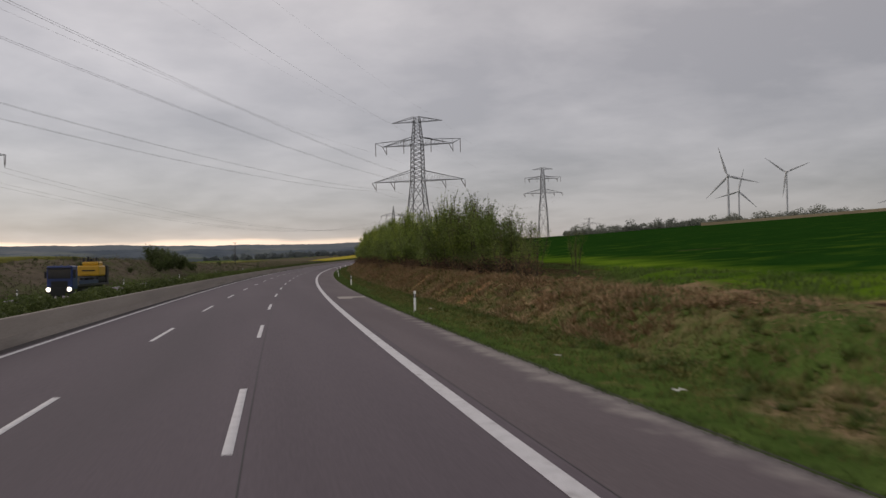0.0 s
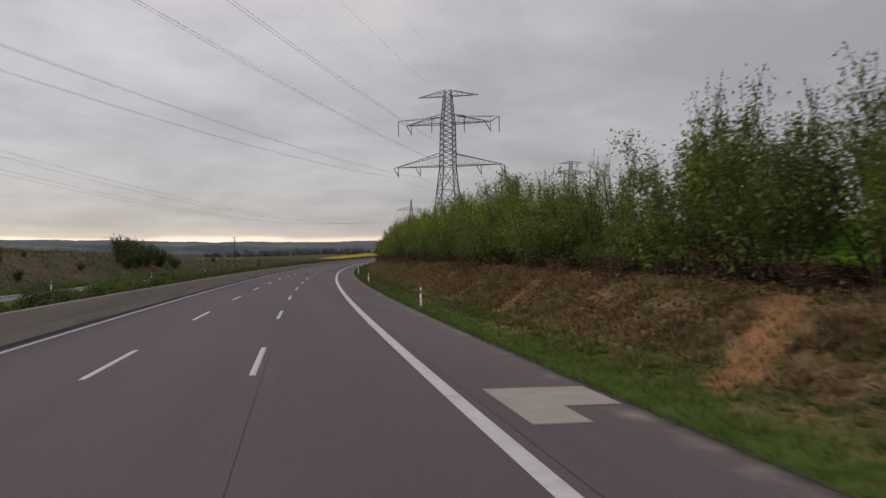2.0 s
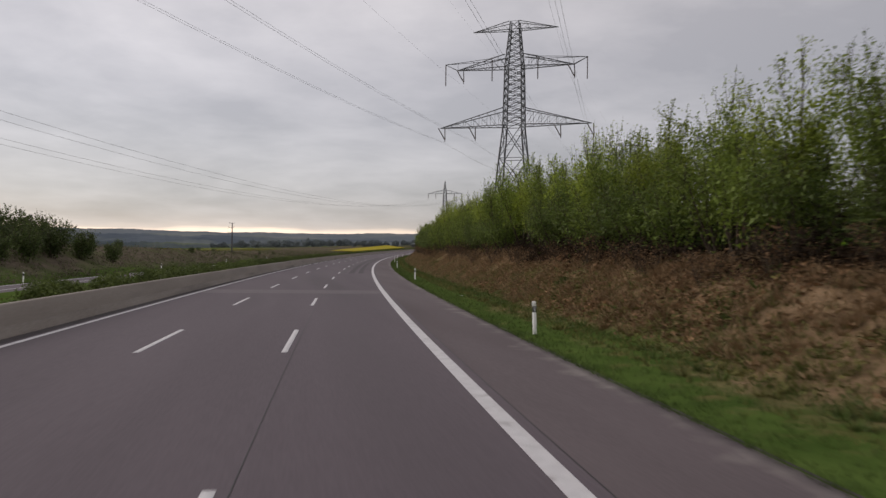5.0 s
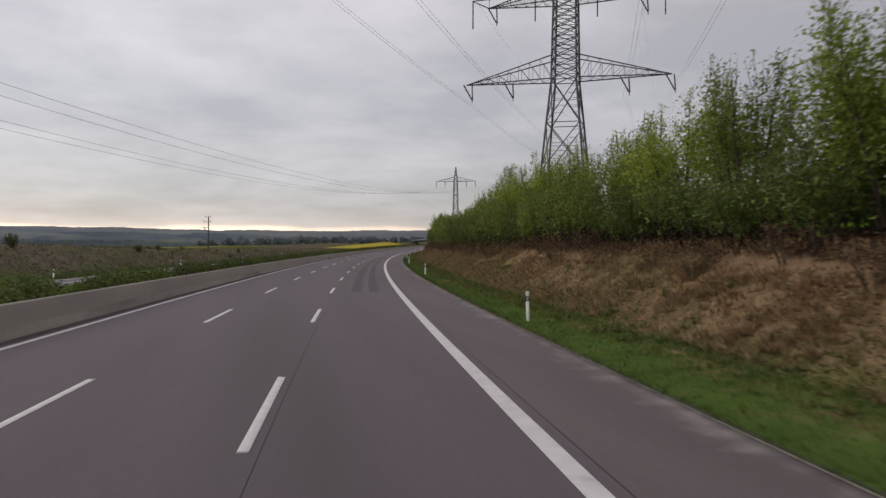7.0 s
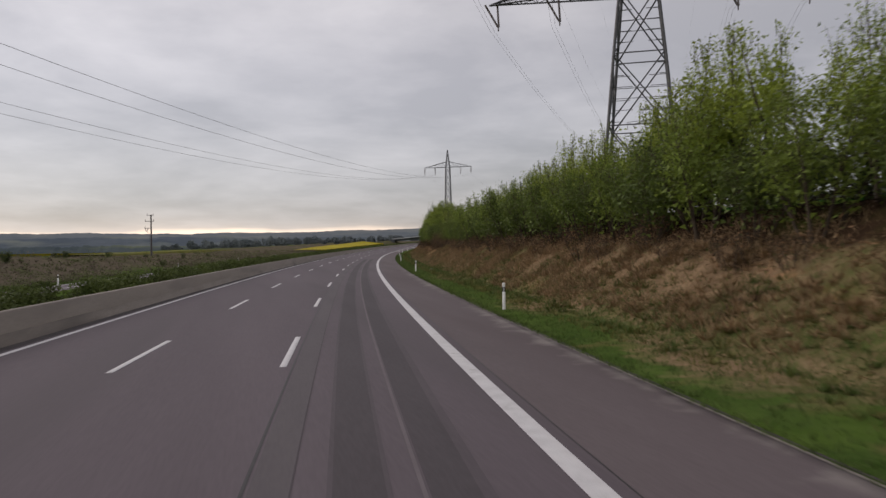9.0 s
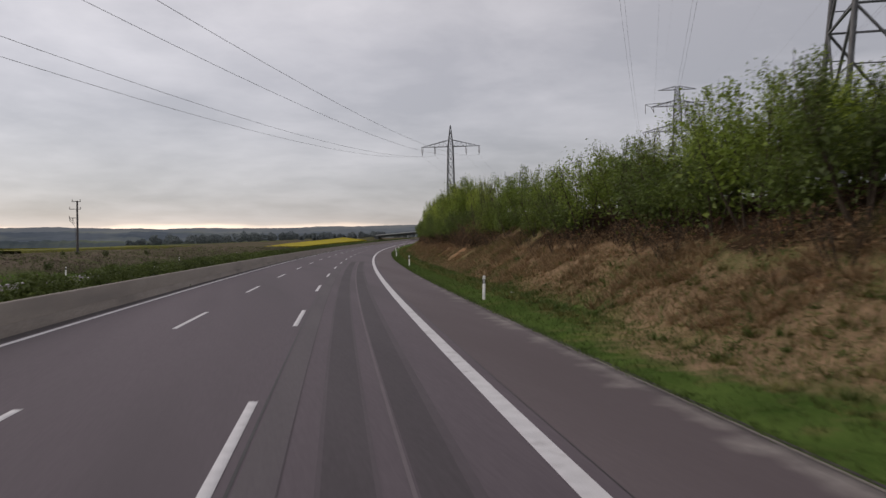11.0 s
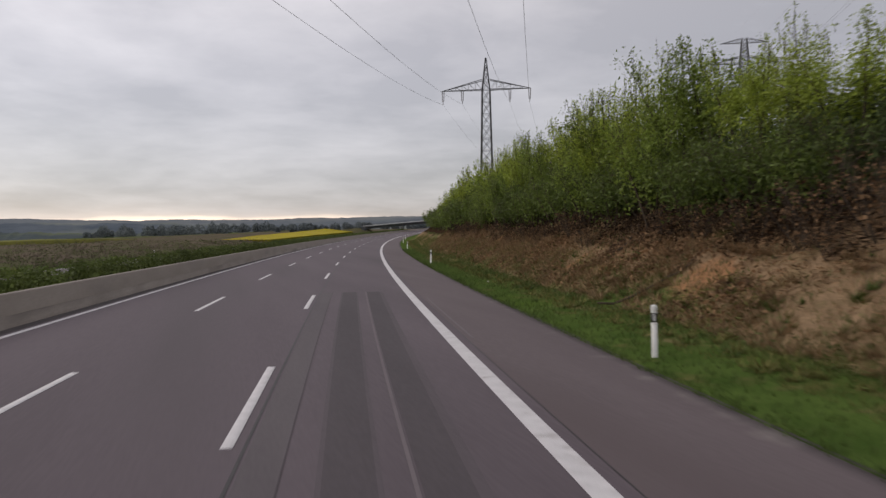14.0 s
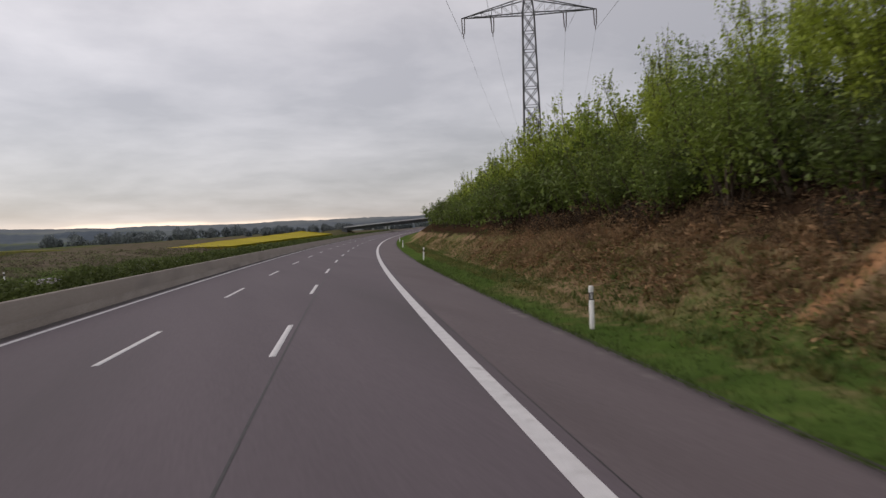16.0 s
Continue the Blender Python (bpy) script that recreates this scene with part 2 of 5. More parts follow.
zoned(GROUND, "crop", (0.009, 0.036, 0.006), (0.015, 0.052, 0.008), 0.15, 2.5, 0.3)
zoned(GROUND, "young", (0.075, 0.15, 0.01), (0.13, 0.21, 0.02), 0.3, 4, 0.42)
RAPE = material("rape_flowers", (0.27, 0.225, 0.015), (0.43, 0.35, 0.02), 0.9, 0.08, 1.2, 0.6, 0.2, spec=0.1)
RAPE_GREEN = material("budding_rape", (0.115, 0.12, 0.025), (0.185, 0.175, 0.036), 0.9, 0.15, 1.5, 0.6, 0.2, spec=0.1)
STUBBLE = material("pale_stubble", (0.13, 0.11, 0.07), (0.2, 0.165, 0.105), 0.95, 0.1, 2.0, 0.3, 0.1, spec=0.1)
LEAF = material("spring_leaf", (0.188, 0.246, 0.031), (0.33, 0.4, 0.06), 0.6, 0.9, 9, 0, translucent=0.36, island=0.32, obj=0.25, spec=0.35)
LEAF_DEEP = material("hornbeam_leaf", (0.125, 0.182, 0.028), (0.228, 0.298, 0.054), 0.6, 0.9, 9, 0, translucent=0.36, island=0.32, obj=0.2, spec=0.35)
# Darker leaf tone; on the shrubs it paints the belt's lower shade.
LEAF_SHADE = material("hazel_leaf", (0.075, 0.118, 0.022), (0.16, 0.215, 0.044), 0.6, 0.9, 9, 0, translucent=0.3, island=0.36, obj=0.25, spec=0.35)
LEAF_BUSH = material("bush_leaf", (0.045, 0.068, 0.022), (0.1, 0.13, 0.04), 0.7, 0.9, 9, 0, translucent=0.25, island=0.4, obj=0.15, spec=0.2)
LEAF_DARK = material("hedge_leaf", (0.055, 0.08, 0.02), (0.13, 0.165, 0.042), 0.7, 1.2, 9, 0, translucent=0.2, island=0.3, obj=0.2, spec=0.3)
LEAF_DRY = material("withered_leaf", (0.128, 0.077, 0.043), (0.31, 0.192, 0.107), 0.9, 1.2, 9, 0, translucent=0.15, island=0.65, spec=0.1)
# Dead leaves, blackened so the colour holds the canopy's shade.
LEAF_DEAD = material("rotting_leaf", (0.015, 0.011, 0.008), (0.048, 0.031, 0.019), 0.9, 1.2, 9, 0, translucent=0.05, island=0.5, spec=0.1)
BARK = material("grey_brown_bark", (0.04, 0.03, 0.022), (0.1, 0.075, 0.055), 0.9, 4, 30, 0.6, 0.02, obj=0.2)
BLADE = material("grass_blade", (0.054, 0.091, 0.022), (0.122, 0.168, 0.044), 0.7, 0.8, 6, 0, translucent=0.25, island=0.45, spec=0.2)
STRAW = material("dead_grass", (0.212, 0.146, 0.082), (0.41, 0.287, 0.168), 0.9, 0.5, 6, 0, translucent=0.15, island=0.3, spec=0.1)
SCRUB = material("brown_scrub", (0.118, 0.096, 0.074), (0.19, 0.157, 0.122), 0.95, 0.12, 3, 0, translucent=0.1, island=0.25, spec=0.1)
SCRUB_GREEN = material("green_scrub", (0.085, 0.097, 0.044), (0.148, 0.16, 0.074), 0.95, 0.12, 3, 0, translucent=0.1, island=0.18, spec=0.1)
STEEL = material("galvanised_steel", (0.09, 0.09, 0.095), (0.16, 0.16, 0.165), 0.6, 2, 20, 0.1, metal=0.3)
WIRE = material("conductor", (0.16, 0.16, 0.17), (0.22, 0.22, 0.23), 0.6, 2, 20, 0, metal=0.3)
GLASSY = material("brown_insulator", (0.1, 0.08, 0.075), (0.17, 0.14, 0.13), 0.35, 6, 30, 0)
POST = material("white_plastic", (0.78, 0.78, 0.75), (0.88, 0.88, 0.85), 0.5, 5, 40, 0.05, stain=(0.5, 0.48, 0.42), stain_scale=5, stain_at=0.66)
BLACK = material("black_plastic", (0.015, 0.015, 0.016), (0.03, 0.03, 0.03), 0.5, 5, 40, 0)
REFLECT = material("pale_reflector", (0.6, 0.6, 0.6), (0.75, 0.75, 0.75), 0.2, 20, 80, 0)
SCRAP = material("dirty_white_paper", (0.5, 0.49, 0.46), (0.7, 0.69, 0.66), 0.8, 6, 40, 0.1)
MASTWOOD = material("mast_concrete", (0.06, 0.055, 0.055), (0.11, 0.1, 0.1), 0.85, 2, 20, 0.2)
BRIDGE = material("bridge_concrete", (0.45, 0.46, 0.47), (0.58, 0.59, 0.6), 0.85, 0.3, 3, 0.2, 0.02)
BRIDGE_DARK = material("bridge_girder", (0.07, 0.075, 0.08), (0.11, 0.115, 0.12), 0.8, 0.3, 3, 0.1)
TURBINE = material("turbine_white", (0.5, 0.51, 0.53), (0.6, 0.61, 0.63), 0.5, 0.2, 2, 0)
BLUE = material("blue_lacquer", (0.012, 0.028, 0.115), (0.02, 0.042, 0.16), 0.3, 2, 20, 0, spec=0.5)
YELLOW = material("yellow_lacquer", (0.5, 0.27, 0.015), (0.62, 0.36, 0.025), 0.4, 2, 20, 0, spec=0.5)
DARKSTEEL = material("dark_chassis", (0.02, 0.02, 0.022), (0.045, 0.045, 0.048), 0.6, 3, 20, 0.1)
RUBBER = material("tyre_rubber", (0.015, 0.015, 0.015), (0.03, 0.03, 0.03), 0.9, 5, 40, 0.2)
PANE = material("dark_pane", (0.012, 0.016, 0.022), (0.022, 0.028, 0.036), 0.08, 2, 10, 0, spec=0.6)
LAMP = bpy.data.materials.new("lit_headlamp")
LAMP.use_nodes = True
LAMP.node_tree.nodes["Principled BSDF"].inputs["Emission Color"].default_value = (1, 0.95, 0.85, 1)
LAMP.node_tree.nodes["Principled BSDF"].inputs["Emission Strength"].default_value = 2.5
# Aerial haze is mixed into these blue-grey hill colours.
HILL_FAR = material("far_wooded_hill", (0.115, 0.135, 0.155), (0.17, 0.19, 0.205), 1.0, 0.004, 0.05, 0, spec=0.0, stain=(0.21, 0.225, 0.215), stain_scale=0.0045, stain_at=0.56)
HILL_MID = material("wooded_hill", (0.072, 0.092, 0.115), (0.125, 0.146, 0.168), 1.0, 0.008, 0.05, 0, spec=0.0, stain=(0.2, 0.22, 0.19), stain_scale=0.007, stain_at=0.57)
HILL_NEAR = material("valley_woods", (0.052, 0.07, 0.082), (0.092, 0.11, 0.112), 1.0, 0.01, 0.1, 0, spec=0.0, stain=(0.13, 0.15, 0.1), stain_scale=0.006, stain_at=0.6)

# ---- the road's line ----
CURVE = 0.0004424
RC = 1 / CURVE
SAG = 0.1504e-4


def rise(s):
    s = max(0.0, s)
    return SAG * s * s if s < 900 else SAG * 810000 + 0.015 * (s - 900)


def P(s, d, z=0.0):
    a = s * CURVE
    return Vector((RC - (RC - d) * math.cos(a), (RC - d) * math.sin(a), rise(s) + z))


def along(s, d, z=0.0, turn=0.0):
    """A pose on the road's line: y ahead, x to the right."""
    p = P(s, d, z)
    grade = math.degrees(math.atan(2 * SAG * min(max(s, 0), 900)))
    return Matrix.Translation(p) @ pose(0, 0, 0, 0, 0, -math.degrees(s * CURVE) + turn) @ pose(0, 0, 0, grade)


def ramp01(x, a, b):
    t = min(1.0, max(0.0, (x - a) / (b - a)))
    return t * t * (3 - 2 * t)


def field_height(x, y):
    f = 1.2 + 0.07 * (x - 11) + 0.0096 * (y - 20)
    return f if f < 20 else 20 + 7 * math.tanh((f - 20) / 14)


def bank_start(s):
    return 8.7 + 0.35 * math.sin(s * 0.043) + 0.2 * math.sin(s * 0.151 + 1)


def land(s, d):
    """Height of the land over the world's zero."""
    zr = rise(s)
    if d >= 5.4:
        p = P(s, d)
        verge = zr - 0.02 + 0.03 * (d - 5.4)
        slope = verge + max(0.0, d - bank_start(s)) * 0.62
        f = max(field_height(p.x, p.y), zr + 0.25 + 0.004 * (d - 5.4))
        h = min(slope, f)
        if slope > f - 0.6:
            k = min(1.0, (slope - f + 0.6) / 1.2)
            h = slope * (1 - k) + f * k - 0.3 * k * (1 - k) if slope < f + 0.6 else f
        return h
    if d > -30.2:
        return zr - 0.12 - 0.74 * ramp01(-d, 12.0, 15)
    e = -d - 30.2
    up = (2.5 + 1.9 * math.exp(-((s - 195) / 60) ** 2)) * ramp01(e, 1, 16) * (1 - 0.75 * ramp01(s, 300, 430))
    down = -0.01 * max(0.0, e - 70)
    zr2 = zr if e < 60 else zr * (1 - 0.3 * ramp01(e, 60, 400))
    return zr2 - 0.52 - 0.34 * (1 - ramp01(e, 0.5, 9)) + up * (1 - ramp01(e, 60, 160)) + max(-14.0, down)


# patches of bare soil on the bank: centre, lower and upper edge, half width, lean
SOILS = [(45.3, 9.1, 11.0, 1.0, 0.2), (53.1, 8.9, 10.6, 0.85, 0.1), (61.6, 7.9, 11.4, 1.0, 0.85), (84.0, 8.8, 10.8, 1.0, 0.4), (95.6, 9.2, 10.4, 0.8, 0.2), (104.0, 8.9, 10.4, 0.65, 0.7),
         (337.4, 9.7, 12.1, 1.3, 0.2), (331.0, 9.7, 11.6, 1.0, 0.1), (348.6, 9.8, 11.2, 1.3, 0.0), (357.4, 9.8, 10.9, 0.45, 0.1), (361.2, 9.6, 10.9, 0.55, 0.2), (366.6, 9.6, 10.8, 0.45, 0.4), (375.0, 9.0, 10.2, 0.7, 0.3), (386.9, 9.2, 11.4, 0.5, -0.1)]


def soil_at(s, d):
    q = 0.0
    for cs, d0, d1, w, skew in SOILS:
        if d0 - 1 < d < d1 + 1 and abs(s - cs) < 8:
            q = max(q, math.exp(-((s - cs - (d - d0) * skew) / w) ** 4) * ramp01(d, d0 - 0.7, d0 + 0.3) * (1 - ramp01(d, d1 - 0.3, d1 + 0.7)))
    return q


# ---- building helpers ----
def fast_mesh(name, verts, faces, mats=(), smooth=False):
    """A mesh from arrays: verts n x 3, faces m x 3 or m x 4."""
    verts, faces = np.asarray(verts, np.float32), np.asarray(faces, np.int32)
    me = bpy.data.meshes.new(name)
    k = faces.shape[1]
    me.vertices.add(len(verts))
    me.vertices.foreach_set("co", verts.ravel())
    me.loops.add(len(faces) * k)
    me.loops.foreach_set("vertex_index", faces.ravel())
    me.polygons.add(len(faces))
    me.polygons.foreach_set("loop_start", np.arange(0, len(faces) * k, k, dtype=np.int32))
    me.polygons.foreach_set("loop_total", np.full(len(faces), k, np.int32))
    if smooth:
        me.polygons.foreach_set("use_smooth", np.ones(len(faces), bool))
    me.update(calc_edges=True)
    for m in mats:
        me.materials.append(m)
    return me


def mesh_of(name, bm, mat):
    me = bpy.data.meshes.new(name)
    bm.to_mesh(me)
    bm.free()
    me.materials.append(mat)
    return me


def part(name, source, mat, parent, label=""):
    me = source if isinstance(source, bpy.types.Mesh) else mesh_of(name, source, mat)
    ob = new(name, me)
    ob.parent = parent
    return tagged(ob, label)


def thing(name, m, label, category, group="", kind=""):
    ob = new(name)
    ob.matrix_basis = m
    ob.empty_display_size = 0.2
    return tagged(ob, label, category, group, kind)


def box(bm, lo, hi, bevel=0.0, m=None):
    made = bmesh.ops.create_cube(bm, size=1.0)["verts"]
    for v in made:
        v.co = Vector([lo[i] + (v.co[i] + 0.5) * (hi[i] - lo[i]) for i in range(3)])
    if bevel:
        edges = list({e for v in made for e in v.link_edges})
        made = bmesh.ops.bevel(bm, geom=edges, offset=bevel, segments=2, affect="EDGES", profile=0.5)["verts"]
    if m is not None:
        bmesh.ops.transform(bm, matrix=m, verts=list({v for v in made}))
    return bm


def bar_arrays(segments, sides=4):
    """Straight bars: rows of (start, end, radius at start, radius at end), as arrays."""
    vs, fs = [], []
    for a, b, r0, r1 in segments:
        a, b = Vector(a), Vector(b)
        q = (b - a).to_track_quat("Z", "Y").to_matrix()
        n = len(vs)
        for c, r in ((a, r0), (b, r1)):
            for i in range(sides):
                t = 2 * math.pi * (i + 0.5) / sides
                vs.append(c + q @ Vector((r * math.cos(t), r * math.sin(t), 0)))
        for i in range(sides):
            j = (i + 1) % sides
            fs.append((n + i, n + j, n + sides + j, n + sides + i))
    return vs, fs


def bars(name, segments, mat, parent, sides=4, label=""):
    vs, fs = bar_arrays(segments, sides)
    return part(name, fast_mesh(name, vs, fs, [mat], sides > 4), mat, parent, label)


def ribbon(name, s0, s1, profile, mat, parent=None, step=4.0, closed=False, top=None):
    """A strip along the road: profile of (d, z) points carried from s0 to s1."""
    n = max(2, int((s1 - s0) / step) + 1)
    vs, fs, k = [], [], len(profile)
    for i in range(n):
        s = s0 + (s1 - s0) * i / (n - 1)
        for d, z in profile:
            vs.append(P(s, d, z))
    for i in range(n - 1):
        for j in range(k - (0 if closed else 1)):
            a, b = i * k + j, i * k + (j + 1) % k
            fs.append((a, b, b + k, a + k))
    ob = new(name, fast_mesh(name, vs, fs, [mat]))
    if parent:
        ob.parent = parent
    return ob


def leaf_cards(centres, size, rng, ratio=0.55, upright=0.0, spread=0.35, flat=1.0, three=False):
    """A small four-cornered, folded leaf at every centre."""
    c = np.asarray(centres, float)
    n = len(c)
    u = rng.normal(size=(n, 3))
    u[:, 2] = u[:, 2] * (1 - upright) + upright * np.abs(rng.normal(size=n)) * 1.5
    u[:, 2] *= flat
    u /= np.linalg.norm(u, axis=1)[:, None]
    w = np.cross(u, rng.normal(size=(n, 3)) * np.array([flat, flat, 1.0]))
    w /= np.linalg.norm(w, axis=1)[:, None]
    sz = size * (1 + spread * rng.uniform(-1, 1, n))[:, None]
    if three:
        v = np.stack([c - u * sz * 0.5, c + u * sz * 0.1 + w * sz * ratio * 0.5, c + u * sz * 0.5 - w * sz * ratio * 0.25], 1).reshape(-1, 3)
        return v, np.arange(3 * n).reshape(-1, 3)
    v = np.stack([c - u * sz * 0.5, c + w * sz * ratio * 0.5, c + u * sz * 0.5, c - w * sz * ratio * 0.5], 1).reshape(-1, 3)
    f = np.arange(4 * n).reshape(-1, 4)
    return v, f

# ---- ground: one sheet, finer beside the road ----
def ground_sheet():
    ds = [-1500, -1200, -900, -700, -520, -400, -310, -240, -190, -150, -120, -100, -85, -74, -65, -58, -52, -47, -43, -39.5, -36.5, -34, -32, -31, -30.2, -29.4,
          -14, -9.2, 5.3, 5.45]
    d = 5.45
    while d < 17:
        d += 0.5
        ds.append(d)
    while d < 900:
        d += max(0.8, (d - 15) * 0.16)
        ds.append(d)
    ss, s = [], -260.0
    while s < 2600:
        ss.append(s)
        s += 0.8 if -6 <= s < 420 else (2.5 if -30 <= s < 520 else (10 if s < 900 else 40))
    rows, k = [], len(ds)
    dry, litter, soil, crop, young, waste = [], [], [], [], [], []
    for s in ss:
        for d in ds:
            z = land(s, d)
            far = abs(d) > 60
            wob = noise.noise((s * 0.35, d * 0.35, 0)) * 0.26 + noise.noise((s * 1.1, d * 1.1, 3)) * 0.12
            if 9 < d < 18:
                z += wob * ramp01(d, 9, 11)
            elif d >= 18 and d < 60:
                z += wob * 0.3
            elif d < -31:
                z += 0.5 * noise.noise((s * 0.05, d * 0.05, 1)) * (1 if not far else 2) + wob
            rows.append((P(s, d).x, P(s, d).y, z))
            n1 = noise.noise((s * 0.11, d * 0.2, 7))
            edge = bank_start(s)
            crest = d - edge
            top = 4.2 + 0.012 * s
            near = 1.5 * ramp01(-s, -56, -34)
            dry.append(ramp01(d, edge - 2.0 + n1 * 2.4 + near, edge + 1.5 + n1 * 2.4 + near) if d > 5 else ramp01(-d, 31, 37) * 0.12 * ramp01(n1, -0.3, 0.2))
            if d > edge + 3.0:
                dry[-1] *= 1 - 0.8 * ramp01(d, edge + 4.0, edge + 6.5) * ramp01(s, 309, 313) * (1 - ramp01(s, 343, 347))
            if d > edge - 1:
                dry[-1] *= 1 - 0.5 * ramp01(noise.noise((s * 0.06, d * 0.3, 31)), 0.0, 0.4)
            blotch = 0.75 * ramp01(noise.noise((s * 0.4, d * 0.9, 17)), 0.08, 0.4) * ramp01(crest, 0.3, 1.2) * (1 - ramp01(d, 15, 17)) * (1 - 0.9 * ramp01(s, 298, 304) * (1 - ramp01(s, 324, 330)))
            if 5.4 < d < edge + 0.5:
                dry[-1] = max(dry[-1], (0.72 - 0.3 * ramp01(s, 60, 110)) * ramp01(noise.noise((s * 0.22, d * 0.8, 23)), -0.15, 0.35) * ramp01(d, 6.2, 7.6))
            # Leaf litter plus painted canopy shade from the bank's crest inwards.
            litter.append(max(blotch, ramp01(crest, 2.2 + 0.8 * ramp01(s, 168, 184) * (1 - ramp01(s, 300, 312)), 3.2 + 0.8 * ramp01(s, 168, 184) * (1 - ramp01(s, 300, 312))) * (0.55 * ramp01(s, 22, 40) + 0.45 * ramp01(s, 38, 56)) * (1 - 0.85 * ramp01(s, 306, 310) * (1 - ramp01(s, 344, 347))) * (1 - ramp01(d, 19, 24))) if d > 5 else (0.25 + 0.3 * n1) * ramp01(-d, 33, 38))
            waste.append((0.78 + 0.3 * n1) * ramp01(-d, 32.5, 35) * (1 - 0.6 * ramp01(-d, 90, 130)) if d < 0 else 0.0)
            q = soil_at(s, d) * (0.55 if 325 < s < 346 else 0.75 if 346 < s < 380 else 1.0)
            if d > 8.8 and d < 13.5:
                q = max(q, 0.42 * ramp01(noise.noise((s * 0.14, d * 0.6, 12)), 0.15, 0.5))
            soil.append(q * 0.95)
            start = edge + 4.2 + 6.0 * ramp01(s, 30, 60) * (1 - 0.5 * ramp01(s, 309, 313) * (1 - ramp01(s, 343, 347)))
            c = ramp01(d, start, start + 2.5)
            crop.append(c * 0.95)
            young.append(0.74 * c * (1 - 0.9 * ramp01(d, start + 1.5, start + 10) - 0.1 * ramp01(d, start + 10, start + 40)))
    faces = []
    for i in range(len(ss) - 1):
        for j in range(k - 1):
            a = i * k + j
            faces.append((a, a + 1, a + 1 + k, a + k))
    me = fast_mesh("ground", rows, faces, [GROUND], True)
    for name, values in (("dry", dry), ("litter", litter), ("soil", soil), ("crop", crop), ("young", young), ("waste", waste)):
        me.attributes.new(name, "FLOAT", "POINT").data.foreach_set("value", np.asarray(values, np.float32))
    return tagged(new("ground", me), "rolling ground with grass verge, dry bank and green crop field", "ground", kind="structure")


ground = ground_sheet()

# ---- our carriageway ----
road = tagged(ribbon("road", -40, 1300, [(-8.95, 0), (-1.005, 0.0)], CONCRETE), "grey concrete motorway lanes with white markings", "road", kind="structure")
part("right_lane", ribbon("right_lane", -40, 1300, [(-0.985, 0), (2.99, 0)], CONCRETE).data, CONCRETE, road)
shoulder = part("hard_shoulder", ribbon("hard_shoulder", -40, 1300, [(3.01, 0), (4.5, -0.006), (4.95, -0.008), (5.3, -0.009), (5.58, -0.01), (5.6, -0.16)], SHOULDER, step=2.0).data, SHOULDER, road)
dust = []
for i in range(len(shoulder.data.vertices) // 6):
    s = -40 + 2.0 * i
    k = 0.68 - 0.3 * ramp01(s, 290, 340) + 0.3 * (1 - ramp01(s, 25, 60)) + 0.35 * noise.noise((s * 0.07, 0, 9))
    dust += [0.0, 0.12 * k, 0.4 * k, 0.68 * k, 0.62 * k, 0.2]
shoulder.data.attributes.new("dust", "FLOAT", "POINT").data.foreach_set("value", np.asarray(dust, np.float32))
for ob in [o for o in scene.objects if o.parent is None and o.name in ("right_lane", "hard_shoulder")]:
    bpy.data.objects.remove(ob)
for ob in road.children:
    ob.name = ob.name.split(".")[0]


def strip(name, s0, s1, d0, d1, mat, z, label=""):
    return tagged(ribbon(name, s0, s1, [(d0, z), (d1, z)], mat, road), label)


strip("joint", -40, 700, -1.03, -0.96, JOINT, -0.006)
strip("joint", -40, 700, 2.97, 3.03, JOINT, -0.006)
strip("joint_seal", -40, 150, -1.005, -0.987, JOINT, 0.004)
strip("joint_seal", 208, 700, -1.02, -0.976, JOINT, 0.004)
strip("saw_cut", 210.6, 360.8, -0.505, -0.485, RUT, 0.0045)
strip("joint_seal", -40, 700, 2.992, 3.008, JOINT, 0.004)
strip("gutter", -40, 1300, -9.0, -8.62, GRIT, 0.004, "dark gritty gutter strip")
strip("repaired_band", 166.4, 170.6, -8.5, 2.96, BAND, 0.003, "paler repaired concrete band")
strip("groove_track", 210.6, 360.8, -0.94, -0.5, RUT_PALE, 0.004, "shallow ground-down wheel track")
strip("groove_track", 210.6, 360.8, -0.06, 0.5, RUT, 0.004, "dark ground-down wheel track")
strip("groove_track", 210.6, 360.8, 0.94, 1.46, RUT, 0.004, "dark ground-down wheel track")
for d0, d1 in ((-0.12, -0.06), (0.5, 0.56), (1.46, 1.6)):
    strip("groove_fringe", 210.9, 360.5, d0, d1, RUT_SOFT, 0.0035)
strip("groove_edge", 210.6, 360.8, 0.86, 0.91, BAND, 0.0045)
strip("shoulder_patch", 59.0, 62.6, 3.36, 4.35, PATCH, 0.005, "pale concrete repair patch")
strip("shoulder_patch", 60.5, 62.6, 4.35, 5.42, PATCH, 0.005, "pale concrete repair patch")
strip("shoulder_rim", 150, 300, 5.51, 5.575, RIM, -0.005, "dusty pale pavement rim")
# Narrow dark strip where the pavement meets the grass.
strip("soil_edge", -40, 700, 5.605, 5.67, GRIT, -0.006, "dark line between pavement and grass")
strip("scraped_streak", 345, 357, 3.14, 3.2, BAND, 0.004, "pale scraped streak")
strip("edge_line", -40, 1300, 2.49, 2.79, PAINT, 0.007, "broad white edge line")
strip("edge_line", -40, 1300, -8.46, -8.27, PAINT, 0.007, "white edge line beside the barrier")
